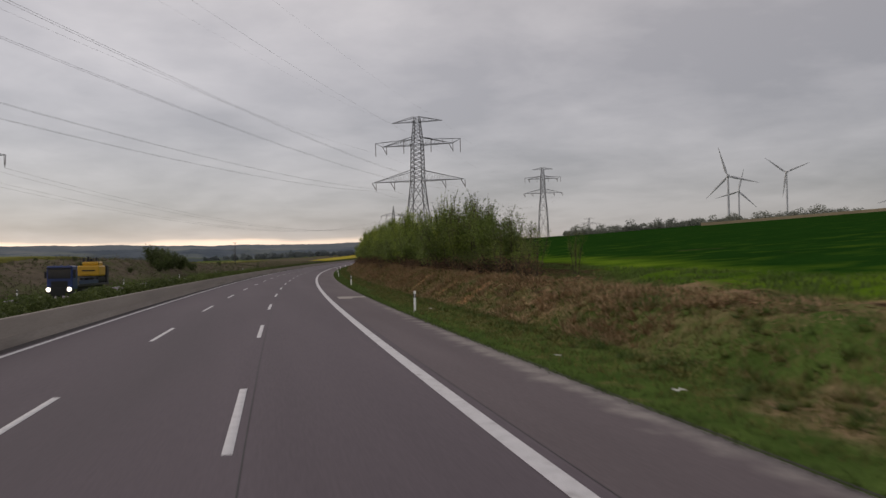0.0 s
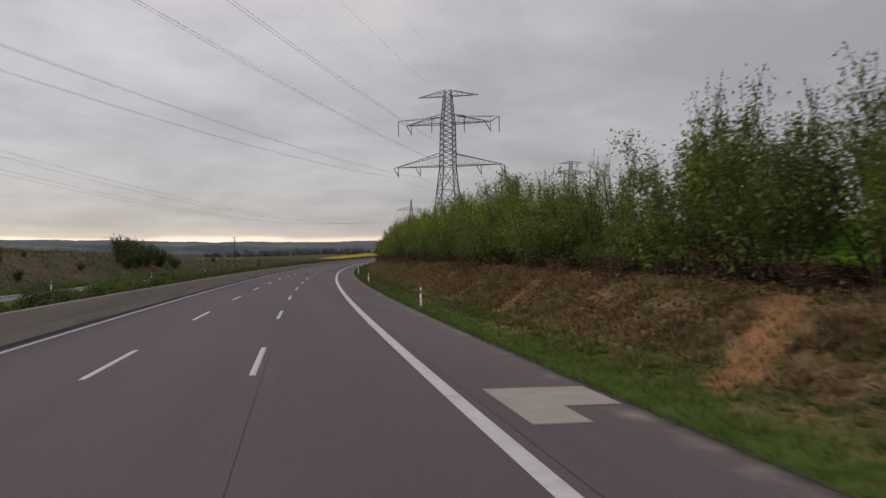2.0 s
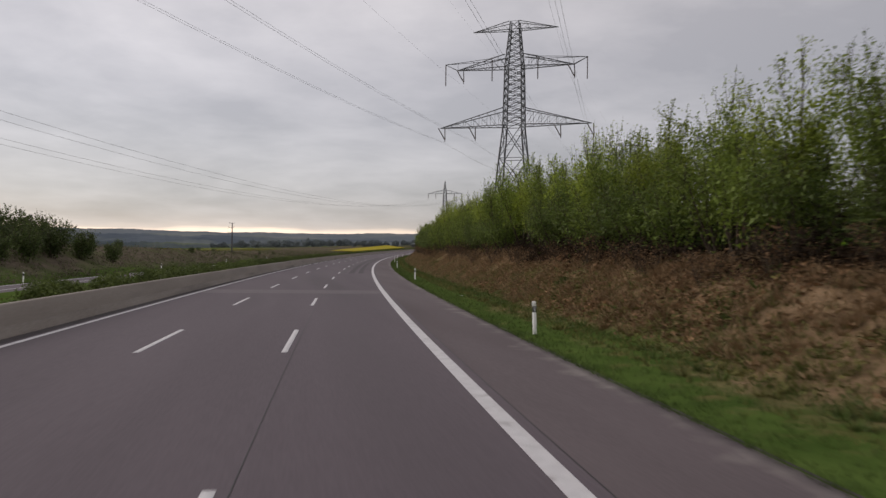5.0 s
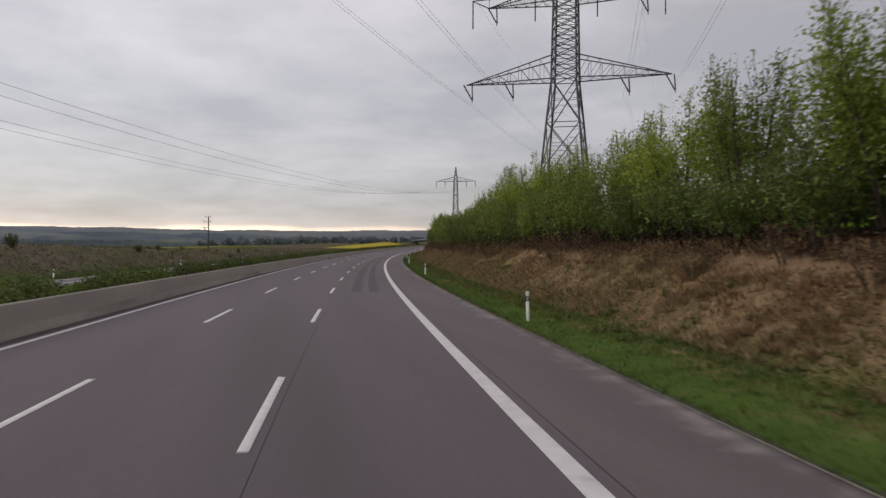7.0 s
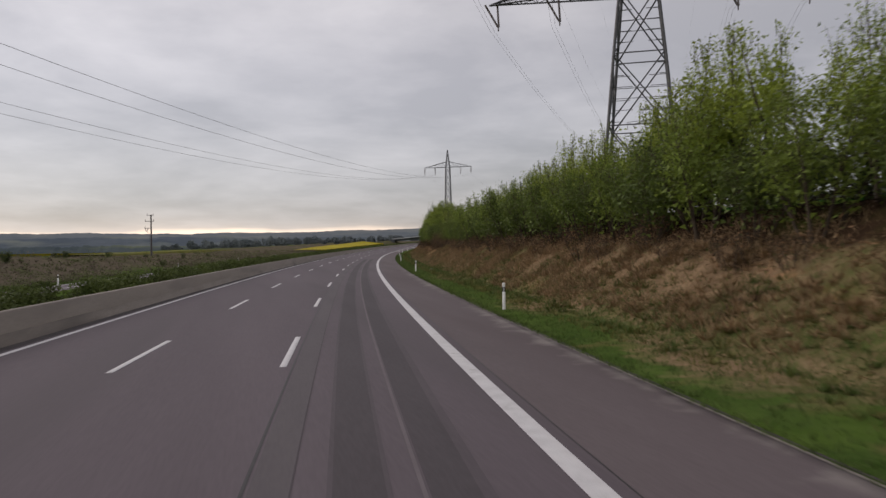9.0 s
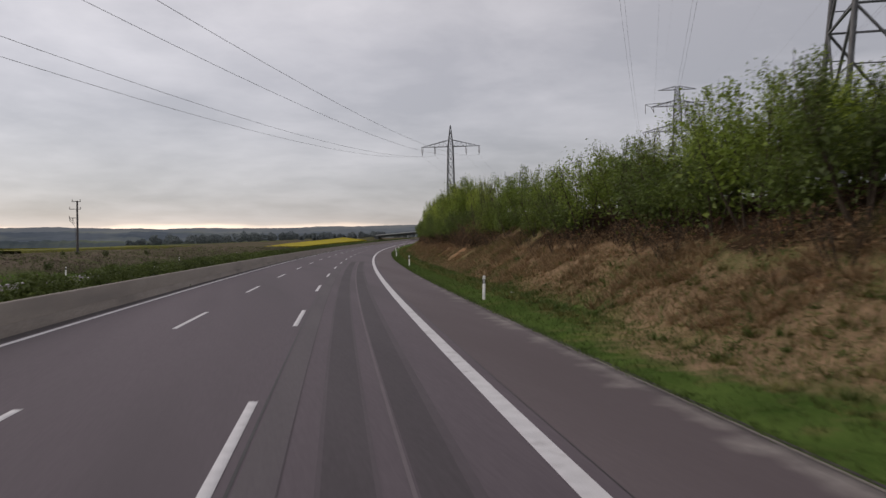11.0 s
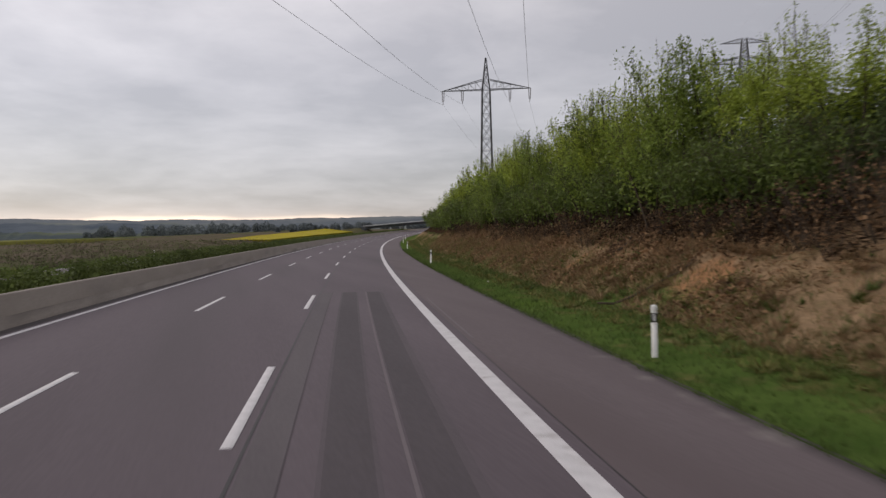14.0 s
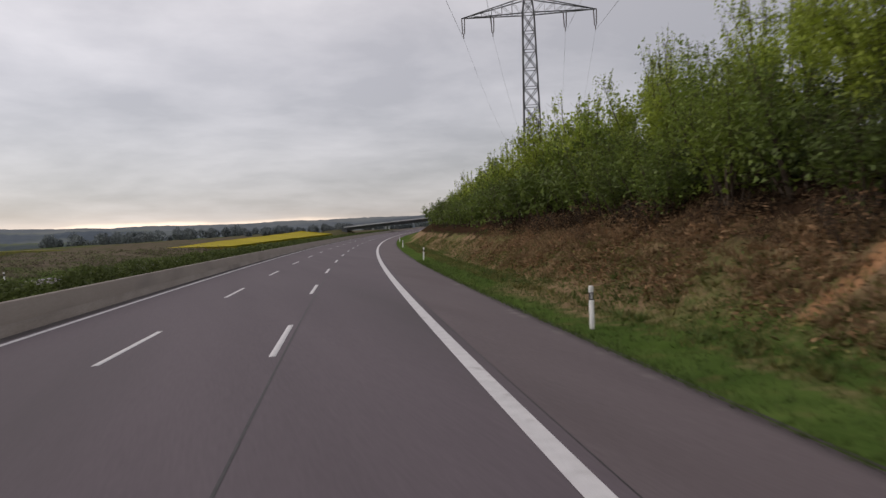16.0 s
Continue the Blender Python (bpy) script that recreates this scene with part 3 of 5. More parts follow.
dash_mesh = fast_mesh("lane_dash", [(-0.075, 0, 0), (0.075, 0, 0), (0.075, 6, 0), (-0.075, 6, 0), (-0.072, 0.01, 0.003), (0.072, 0.01, 0.003), (0.072, 5.99, 0.003), (-0.072, 5.99, 0.003)],
                      [(4, 5, 6, 7), (0, 1, 5, 4), (1, 2, 6, 5), (2, 3, 7, 6), (3, 0, 4, 7)], [PAINT])
for lane in (-1.21, -4.77):
    for k in range(-1, 45):
        ob = part("lane_dash", dash_mesh, PAINT, road)
        ob.matrix_basis = along(-6.56 + 18 * k, lane, 0.006)

# ---- median ----
barrier = tagged(ribbon("median_barrier", -60, 1300, [(-9.0, 0.0), (-9.02, 0.09), (-9.2, 0.3), (-9.2, 0.31)], BARRIER_FOOT), "long pale concrete safety barrier along the median", "barrier", kind="structure")
upper = ribbon("barrier_wall", -60, 1300, [(-9.2, 0.31), (-9.36, 0.86), (-9.38, 0.9), (-9.56, 0.9), (-9.6, 0.84), (-9.9, 0.0)], BARRIER, barrier)
tagged(ribbon("opposite_road", -60, 1300, [(-29.2, -0.8), (-15.0, -0.8)], CONCRETE), "opposite concrete carriageway", "road", kind="structure")
tagged(ribbon("median_strip", -60, 1300, [(-14.98, -0.78), (-13.6, -0.35), (-12, 0.08), (-9.85, 0.02)], GROUND), "narrow grassy median strip", "ground", kind="structure")
opp = scene.objects["opposite_road"]
for d in (-28.9, -26.2, -15.7):
    ribbon("edge_line", -60, 1300, [(d, -0.793), (d + 0.2, -0.793)], PAINT, opp)

# ---- fields beyond ----
def field(name, s0, s1, d0, d1, lift, tilt, mat, label, n=14, bow=0.0):
    vs, fs = [], []
    for i in range(n + 1):
        for j in range(n + 1):
            s, d = s0 + (s1 - s0) * i / n, d0 + (d1 - d0) * j / n
            s += bow * (j / n - 0.5) * 2
            vs.append((P(s, d).x, P(s, d).y, max(land(s, d) + 0.15, rise(s) + (lift + tilt * abs(d - d0)) * (0.15 + 0.85 * i / n)) + 0.2 * noise.noise((s * 0.03, d * 0.03, 5))))
    for i in range(n):
        for j in range(n):
            a = i * (n + 1) + j
            fs.append((a, a + 1, a + n + 2, a + n + 1))
    # skirt down to the land
    ring = [i for i in range(n + 1)] + [i * (n + 1) + n for i in range(1, n + 1)] + [n * (n + 1) + j for j in range(n - 1, -1, -1)] + [i * (n + 1) for i in range(n - 1, 0, -1)]
    base = len(vs)
    for r in ring:
        vs.append((vs[r][0], vs[r][1], vs[r][2] - 3))
    for i in range(len(ring)):
        j = (i + 1) % len(ring)
        fs.append((ring[i], ring[j], base + j, base + i))
    return tagged(new(name, fast_mesh(name, vs, fs, [mat])), label, "field", kind="structure")


field("rape_field", 562, 738, -33, -46, 0.7, 0.125, RAPE, "bright yellow flowering rapeseed field beside the motorway", bow=-2)
def crest_strip(s0, s1, d0, d1, n=24):
    vs, fs = [], []
    for i in range(n + 1):
        s = s0 + (s1 - s0) * i / n
        for d, up in ((d0, -0.6), (d0 - 0.3, 0.75), ((d0 + d1) / 2, 0.95), (d1, 0.9), (d1 - 0.3, -0.8)):
            p = P(s, d)
            vs.append((p.x, p.y, land(s, d) + (up + 0.15 * noise.noise((s * 0.3, d, 2)) if up > 0 else up) - 0.5 * ramp01(i / n, 0.7, 1)))
    for i in range(n):
        for j in range(4):
            a = i * 5 + j
            fs.append((a, a + 1, a + 6, a + 5))
    tagged(new("rape_field", fast_mesh("rape_field", vs, fs, [RAPE_GREEN], True)), "yellow-green strip of rapeseed on the far bank's crest", "field", kind="structure")


crest_strip(140, 224, -53, -66)
crest_strip(452, 590, -80, -94)
field("rape_field", 600, 720, -190, -340, -2.4, 0.012, RAPE, "distant strip of yellow flowering rapeseed", bow=-40)

def stubble():
    vs, fs, n = [], [], 30
    for i in range(n + 1):
        bb = radians(29 + 22 * i / n)
        for r_, up in ((390 - i * 1.5, -2.0), (393 - i * 1.5, 1.2), (470, 1.3)):
            x, y = r_ * math.sin(bb), r_ * math.cos(bb)
            vs.append((x, y, field_height(x, y) + up))
    for i in range(n):
        for j in range(2):
            a = 3 * i + j
            fs.append((a, a + 3, a + 4, a + 1))
    tagged(new("stubble_field", fast_mesh("stubble_field", vs, fs, [STUBBLE])), "pale tan strip of stubble along the hilltop", "field", kind="structure")


stubble()

# ---- distance ----
def ridge(name, dist, bearing0, bearing1, heights, mat, label, rough=6.0, seed=0):
    n, levels, vs, fs = 700, 7, [], []
    for i in range(n + 1):
        t = i / n
        b = radians(bearing0 + (bearing1 - bearing0) * t)
        x = t * (len(heights) - 1)
        j = min(int(x), len(heights) - 2)
        u = ramp01(x - j, 0, 1)
        h = heights[j] * (1 - u) + heights[j + 1] * u + rough * noise.noise((t * 9, seed, 0)) + 0.6 * rough * noise.noise((t * 60, seed, 2)) + 0.35 * rough * noise.noise((t * 130, seed, 3)) + 0.35 * rough * noise.noise((t * 420, seed, 4))
        for k in range(levels + 1):
            f = k / levels
            r = dist * (0.72 + 0.28 * f) if k else dist * 0.62
            vs.append((r * math.sin(b), r * math.cos(b), -40 + (h + 40) * math.sin(f * math.pi / 2) + (0 if k in (0, levels) else 3 * noise.noise((t * 40, k, seed)))))
    for i in range(n):
        for k in range(levels):
            a = i * (levels + 1) + k
            fs.append((a, a + levels + 1, a + levels + 2, a + 1))
    return tagged(new(name, fast_mesh(name, vs, fs, [mat], True)), label, "hills", kind="structure")


ridge("backdrop_hills", 2700, -75, 75, [64, 66, 72, 70, 68, 76, 78, 80, 74], HILL_FAR, "far wooded hills on the horizon, blued with painted haze", 5, 1)
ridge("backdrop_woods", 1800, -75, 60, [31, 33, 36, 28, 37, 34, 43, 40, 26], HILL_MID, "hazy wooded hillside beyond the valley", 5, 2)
ridge("backdrop_valley", 1150, -70, 2, [7, 8, 9, 9, 10, 12, 14, 15, 10], HILL_NEAR, "dull green valley with woods and meadows, blued with painted haze", 4, 3)

# ---- vegetation ----
def make_tree(name, seed, h, w, leaves, leaf, mat, bare=0.27, label="", category="tree", stems=1, whips=13, body=0.14, quads=True, tops=4):
    """Upright leaders with steep whips; leaves sit along the whips, thinning out to bare tips at the top."""
    rng = np.random.default_rng(seed)
    root = thing(name, Matrix.Identity(4), label, category)
    r0 = 0.009 * h + 0.016
    leaders, twigs = [], []

    def leader(start, out, reach, top, thick, part_name):
        bend = rng.uniform(0.85, 1.35)
        pts = []
        for i in range(7):
            u = i / 6
            side = Vector((math.cos(out), math.sin(out), 0)) * reach * u ** bend
            pts.append(start + side + Vector((rng.normal() * 0.035, rng.normal() * 0.035, 0)) * h * 0.2 * u + Vector((0, 0, (top - start.z) * u)))
        rows = [(pts[i], pts[i + 1], thick * (1 - 0.15 * i), thick * (1 - 0.15 * (i + 1))) for i in range(6)]
        if part_name:
            bars(part_name, rows, BARK, root, 4)
        else:
            twigs.extend(rows)
        leaders.append((pts, reach))

    if stems == 1:
        leader(Vector((0, 0, -0.25)), rng.uniform(0, 6.28), 0.06 * w, h * 0.97, r0 * 1.3, "trunk")
        trunk = leaders[0][0]
        for k in range(8):
            u = rng.uniform(0.14, 0.5)
            p = trunk[0].lerp(trunk[6], u)
            reach = w * rng.uniform(0.18, 0.48)
            leader(p, k * 2.4 + rng.uniform(-0.4, 0.4), reach, max(p.z + 0.2 * h, h * rng.uniform(0.6, 0.96) * (1.06 - 0.5 * reach / w)), r0 * 0.55, "")
    else:
        for k in range(stems):
            a = k * 6.283 / stems + rng.uniform(-0.5, 0.5)
            reach = w * rng.uniform(0.08, 0.46)
            base = Vector((0.2 * math.cos(a), 0.2 * math.sin(a), -0.25))
            leader(base, a, reach, h * rng.uniform(0.7, 1.0) * (1.05 - 0.55 * reach / w), r0, "stem")
            trunk = leaders[-1][0]
            p = trunk[1].lerp(trunk[3], rng.uniform(0, 1))
            leader(p, a + rng.normal() * 0.9, w * rng.uniform(0.1, 0.24), h * rng.uniform(0.5, 0.85), r0 * 0.5, "")
    runs, weight = [], []
    for pts, reach in leaders:
        for k in range(whips):
            u = 0.12 + 0.86 * (k + rng.uniform(0, 1)) / whips
            x = u * 6
            i = min(5, int(x))
            p = pts[i].lerp(pts[i + 1], x - i)
            if p.z < bare * h * rng.uniform(0.75, 1.15):
                continue
            up = p.z / h
            b, lift = rng.uniform(0, 6.28), rng.uniform(0.1, 0.8) + 0.9 * up * up
            long = (0.24 * w + 0.3) * (1.15 - 0.72 * up) * rng.uniform(0.5, 1.25)
            way = Vector((math.cos(b), math.sin(b), lift)).normalized()
            e = p + (way + Vector((0, 0, 0.12))).normalized() * long
            twigs.append((p, e, r0 * 0.18, r0 * 0.05))
            runs.append((p, e))
            weight.append(long * rng.uniform(0.35, 1.5) * (1.0 if up < 0.6 else 1.25 - 0.5 * up))
    sprigs = []
    for pts, reach in leaders:
        for k in range(tops):
            p = pts[5].lerp(pts[6], rng.uniform(0.2, 1.0)) + Vector((rng.normal(), rng.normal(), 0)) * 0.13
            e = p + Vector((rng.normal() * 0.13, rng.normal() * 0.13, 1)) * h * rng.uniform(0.06, 0.17)
            twigs.append((p, e, 0.012, 0.004))
            sprigs.append((p, e))
    tagged(part("branching", fast_mesh("branching", *bar_arrays(twigs, 3), [BARK], True), BARK, root), kind="stuff")
    weight = np.array(weight) / np.sum(weight)
    n_top, n_body = int(leaves * 0.07) if tops else 0, int(leaves * body)

    def spread(pairs, pick, jitter):
        a, b = np.array([p for p, _ in pairs])[pick], np.array([e for _, e in pairs])[pick]
        f = rng.uniform(0.0, 1.02, (len(pick), 1)) ** 0.8
        return a + (b - a) * f + rng.normal(size=(len(pick), 3)) * jitter
    c = spread(runs, rng.choice(len(runs), leaves - n_top - n_body, p=weight), 0.1 + 0.022 * w)
    if n_top:
        c = np.vstack([c, spread(sprigs, rng.integers(len(sprigs), size=n_top), 0.05)])
    v, f = leaf_cards(c, leaf, rng, 0.7, flat=0.75, spread=0.45, three=not quads)
    if n_body:
        q = []
        for k in range(n_body):
            pts, reach = leaders[k % len(leaders)]
            x = 6 * rng.uniform(max(0.22, bare), 0.8)
            i = min(5, int(x))
            q.append(np.array(pts[i].lerp(pts[i + 1], x - i)) + rng.normal(size=3) * np.array([0.4, 0.4, 0.3]))
        v2, f2 = leaf_cards(np.array(q), leaf * 1.7, rng, 0.75, three=not quads)
        f2 = f2 + len(v)
        v, f = np.vstack([v, v2]), np.vstack([f, f2])
    tagged(part("crown", fast_mesh("crown", v, f, [mat]), mat, root), kind="stuff")
    return root


TREE_LABEL = "young broadleaf tree with fresh green leaves on the bank"
SHRUB_LABEL = "dense leafy shrub with fresh green leaves on the bank"
tree_kinds = [
    make_tree("tree", 1, 6.4, 3.9, 6800, 0.118, LEAF, quads=False, label=TREE_LABEL),
    make_tree("tree", 2, 5.6, 4.3, 6900, 0.118, LEAF_DEEP, stems=4, quads=False, label=TREE_LABEL),
    make_tree("tree", 3, 7.2, 3.2, 5900, 0.118, LEAF, quads=False, label="slender young tree with fresh leaves on the bank"),
    make_tree("tree", 4, 6.0, 4.4, 7000, 0.118, LEAF_DEEP, stems=5, quads=False, label=TREE_LABEL),
    make_tree("tree", 5, 6.6, 4.2, 6800, 0.118, LEAF, stems=3, quads=False, label=TREE_LABEL),
]
dusk_kinds = [
    make_tree("tree", 6, 5.8, 4.4, 6800, 0.118, LEAF_SHADE, stems=5, quads=False, label="dark-leaved bushy young tree on the bank"),
    make_tree("tree", 7, 5.8, 4.0, 6500, 0.118, LEAF_SHADE, stems=4, quads=False, label="dark-leaved bushy young tree on the bank"),
]
thin_tree = make_tree("tree", 9, 6.0, 2.8, 1900, 0.095, LEAF_DEEP, stems=4, bare=0.12, whips=9, body=0.0, tops=4, quads=False, label="thin, sparsely leaved young tree on the bank crest")
shrub_kinds = [
    make_tree("shrub", 11, 3.8, 4.0, 4300, 0.118, LEAF_SHADE, stems=6, bare=0.27, quads=False, label=SHRUB_LABEL, category="shrub"),
    make_tree("shrub", 12, 4.4, 3.8, 4400, 0.118, LEAF_DEEP, stems=5, bare=0.27, quads=False, label=SHRUB_LABEL, category="shrub"),
    make_tree("shrub", 13, 3.2, 3.6, 3800, 0.118, LEAF_SHADE, stems=6, bare=0.24, quads=False, label=SHRUB_LABEL, category="shrub"),
]
# Added filler shrub that keeps light from coming through behind the trees.
thicket = make_tree("shrub", 31, 2.6, 4.0, 1500, 0.2, LEAF_BUSH, stems=7, bare=0.04, quads=False, label="dark low thicket shrub added behind the trees to block back light", category="shrub")
far_trees = [make_tree("tree", 21, 6.4, 4.2, 1800, 0.24, LEAF, quads=False, label=TREE_LABEL), make_tree("tree", 22, 6.0, 4.4, 1800, 0.24, LEAF_DEEP, stems=4, quads=False, label=TREE_LABEL)]
far_shrub = make_tree("shrub", 23, 4.0, 4.2, 1400, 0.24, LEAF_SHADE, stems=5, bare=0.15, quads=False, label=SHRUB_LABEL, category="shrub")
dry_shrub = make_tree("shrub", 15, 1.5, 2.2, 420, 0.08, LEAF_DRY, stems=8, bare=0.05, whips=8, body=0.0, tops=2, label="low withered brown shrub at the foot of the trees", category="shrub")
rng = np.random.default_rng(77)
placed = set()


def plant(kind, s, d, size, group, sink=0.05, wide=0.0):
    z = land(s, d) - rise(s) - sink
    m = Matrix.Translation(P(s, d, z)) @ pose(0, 0, 0, rng.uniform(-3, 3), rng.uniform(-3, 3), rng.uniform(0, 360))
    if kind not in placed:
        placed.add(kind)
        kind.matrix_basis = m
        kind.scale = (wide or size, wide or size, size)
        return tagged(kind, group=group)
    ob = copy_thing(kind, m)
    ob.scale = (wide or size, wide or size, size)
    return ob


# height of the belt's tops along the road
TALL_S = (47, 55, 59, 62, 67, 72, 75, 77, 80, 88, 90, 94, 98, 103, 108, 114, 123, 135, 165, 174, 177, 181, 186, 200, 206, 214, 223, 232, 236, 241, 245, 251, 268, 276, 280, 288, 292, 306, 313, 320,
          322, 325, 329, 333, 338, 341, 345, 352, 359, 366, 377, 384, 390, 402, 413, 423, 435, 465, 520)
TALL_H = (3.2, 4.5, 5.0, 5.5, 6.1, 6.0, 6.8, 6.0, 5.6, 5.4, 5.2, 6.0, 6.6, 7.0, 6.5, 6.1, 6.4, 6.2, 6.4, 6.9, 6.6, 7.3, 6.2, 6.4, 5.8, 6.1, 6.2, 6.2, 6.0, 6.6, 5.3, 5.0, 5.1, 4.2, 4.0, 4.3, 4.1, 4.0, 3.8, 3.2,
          3.9, 5.2, 5.5, 5.1, 5.8, 4.2, 5.1, 5.3, 6.6, 6.3, 6.6, 5.9, 6.2, 6.8, 6.0, 6.6, 6.5, 6.0, 3.8)
s = 54.0
while s < 525:
    sparse = 315.5 < s < 320.0 or 331.5 < s < 347.5 or 78 < s < 86.5
    if not sparse:
        tall = float(np.interp(s, TALL_S, TALL_H)) * 1.04
        pick = rng.integers(5) if not 184 < s < 275 else (0, 2, 4, 0, 3)[rng.integers(5)]
        size = tall / (6.4, 5.6, 7.2, 6.0, 6.6)[pick] * rng.uniform(0.88, 1.05)
        kind = tree_kinds[pick] if s > 84 else dusk_kinds[pick % 2]
        if 286 < s < 313 and rng.uniform() < 0.55:
            kind, size = thin_tree, tall / 6.0
        if s <= 84:
            size = tall / 5.8 * rng.uniform(0.9, 1.06)
        if s > 412:
            kind, size = far_trees[pick % 2], tall / 6.2 * rng.uniform(0.82, 0.98)
        plant(kind, s + rng.uniform(-1, 1), bank_start(s) + 5.6 + rng.uniform(-0.6, 1.2), size, "trees on the bank", wide=max(size, 0.92))
    s += (2.9 if s < 430 else 4.6) * rng.uniform(0.75, 1.25)
s = 51.0
while s < 525:
    if not (314 < s < 320.5 or 332 < s < 346 or s < 62 or 78 < s < 87 or 176 < s < 185):
        plant(shrub_kinds[rng.integers(3)] if s < 412 else far_shrub, s + rng.uniform(-0.8, 0.8), bank_start(s) + 4.2 + rng.uniform(-0.4, 0.6), rng.uniform(0.8, 1.15) * (0.75 if 300 < s < 342 or s < 60 else 1), "shrubs on the bank")
    s += (3.0 if s < 430 else 5.0) * rng.uniform(0.75, 1.25)
for s, d in ((45.5, 13.2), (48.2, 13.9), (51.0, 13.0), (54.0, 14.6), (333.5, 13.2), (336.5, 14.0), (339.0, 13.0), (335.0, 15.0), (60.5, 13.6), (190.0, 13.5), (341.5, 14.2), (79.0, 14.6), (81.5, 13.8), (84.0, 14.8), (86.0, 14.0), (308.5, 13.4), (310.5, 14.6), (312.0, 13.2), (317.5, 15.2), (40.5, 14.4), (43.0, 13.1), (47.0, 13.0), (49.6, 14.4), (52.6, 13.4), (56.2, 13.2), (58.4, 14.2), (63.5, 13.0)):
    plant(thin_tree, s, d, rng.uniform(0.8, 1.1) * (0.5 if s < 59 else 0.6 if 305 < s < 319 else 0.98 if 78 < s < 87 else 1), "thin trees on the crest")
s = 40.0
while s < 420:
    plant(dry_shrub, s, bank_start(s) + 2.9 + rng.uniform(-0.5, 0.8), rng.uniform(0.6, 1.0), "withered shrubs")
    s += rng.uniform(2.5, 7.5)
for s, d in ((311.5, 12.8), (334.0, 13.0), (337.0, 12.6), (340.5, 13.2), (80.0, 13.4), (83.5, 13.0), (86.0, 13.8), (54.0, 13.2), (57.5, 13.0), (60.5, 12.8)):
    plant(shrub_kinds[int(s) % 3], s, d, 0.5, "shrubs on the bank")
# Added thicket row, blocking light from the open field behind.
s = 90.0
while s < 440:
    if not (309 < s < 324 or 328 < s < 346):
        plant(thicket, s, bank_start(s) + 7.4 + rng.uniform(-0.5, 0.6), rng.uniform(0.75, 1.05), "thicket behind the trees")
    s += rng.uniform(2.4, 3.4)
for s, d, k in ((332.5, 12.2, 1.3), (334.8, 12.8, 1.5), (336.6, 12.0, 1.2), (339.2, 12.6, 1.5), (341.0, 12.1, 1.2), (343.4, 12.7, 1.4), (345.6, 12.2, 1.2)):
    plant(dry_shrub, s, d, k, "withered shrubs")
# Second added row, closing the sky gaps between the trunks.
s = 346.0
while s < 412:
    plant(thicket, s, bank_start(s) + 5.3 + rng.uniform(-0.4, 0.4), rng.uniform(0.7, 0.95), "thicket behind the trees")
    s += rng.uniform(2.2, 3.2)
# dark bushes beyond the opposite carriageway
dark_bush = make_tree("bush", 17, 4.2, 4.6, 2300, 0.24, LEAF_BUSH, stems=6, bare=0.05, quads=False, label="dark green bush beyond the opposite carriageway", category="bush")
for s, d, k in ((207, -36.5, 0.85), (211, -38.5, 1.05), (215.5, -37.0, 1.1), (220, -39, 1.2), (224.5, -37.5, 1.15), (229, -39, 1.2), (233.5, -37, 1.05), (238, -38, 0.95), (243, -36, 0.75), (222, -42, 1.2), (231, -42, 1.1), (252, -39, 0.5), (158, -40, 0.4), (150, -38, 0.35), (268, -43, 0.5)):
    plant(dark_bush, s, d, k, "bushes beyond the road")
for _ in range(24):
    s = rng.uniform(100, 430)
    if not 195 < s < 250:
        plant(dark_bush, s, -34 - 26 * rng.uniform() ** 1.5, rng.uniform(0.22, 0.42), "bushes beyond the road")
plant(thin_tree, 227, -39.6, 1.0, "bushes beyond the road")
plant(thin_tree, 219, -38.6, 0.75, "bushes beyond the road")
plant(tree_kinds[2], 72, 13.2, 0.9, "trees on the bank")

# median hedges: runs of bushes with gaps between them
def hedge(s0, s1, seed):
    r = np.random.default_rng(seed)
    mid = (s0 + s1) / 2
    m = along(mid, -11.0)
    root = thing("hedge", m, "low dark green hedge run on the median", "hedge", "median hedges")
    half, n = (s1 - s0) / 2, int((s1 - s0) * (620 if s0 < 430 else 140))
    y = r.uniform(-half, half, n)
    x = r.normal(size=n) * 0.45
    hh = 1.24 + 0.1 * ramp01(mid, 240, 300) + 0.1 * np.sin(y * 0.8 + seed) + 0.08 * np.sin(y * 2.3 + seed * 2)
    endf = np.clip((half - np.abs(y)) / 1.0, 0.25, 1)
    z = np.minimum(hh * endf * (1 - 0.35 * (x / 0.9) ** 2) * (1 - 0.6 * r.uniform(0, 1, n) ** 2.2), 1.75) + r.normal(size=n) * 0.05
    z = np.maximum(z, 0.08)
    size = np.where(r.uniform(0, 1, n) < 0.25, 2.2, 1.0)
    z = np.where(size > 2, z * 0.72, z)
    v, f = leaf_cards(np.stack([x, y, z], 1), 0.12 if s0 < 430 else 0.28, r, 0.9, spread=0.4, three=True)
    v = (v.reshape(-1, 3, 3) - v.reshape(-1, 3, 3).mean(1, keepdims=True)) * size[:, None, None] + v.reshape(-1, 3, 3).mean(1, keepdims=True)
    v = v.reshape(-1, 3)
    tagged(part("foliage", fast_mesh("foliage", v, f, [LEAF_DARK]), LEAF_DARK, root), kind="stuff")
    segs = []
    for i in range(int(half * 2 / 0.8)):
        yy = -half + 0.4 + i * 0.8
        for k in range(3):
            segs.append(((r.normal() * 0.1, yy, -0.1), (r.normal() * 0.35, yy + r.normal() * 0.3, 0.85), 0.02, 0.008))
    tagged(bars("stems", segs, BARK, root), kind="stuff")


s, k = 30.0, 0
while s < 760:
    run = rng.uniform(4, 15) if s < 420 else rng.uniform(20, 40)
    hedge(s, s + run, k)
    s += run + rng.uniform(1.0, 3.2) * (1 if s < 250 else 0.35)
    k += 1

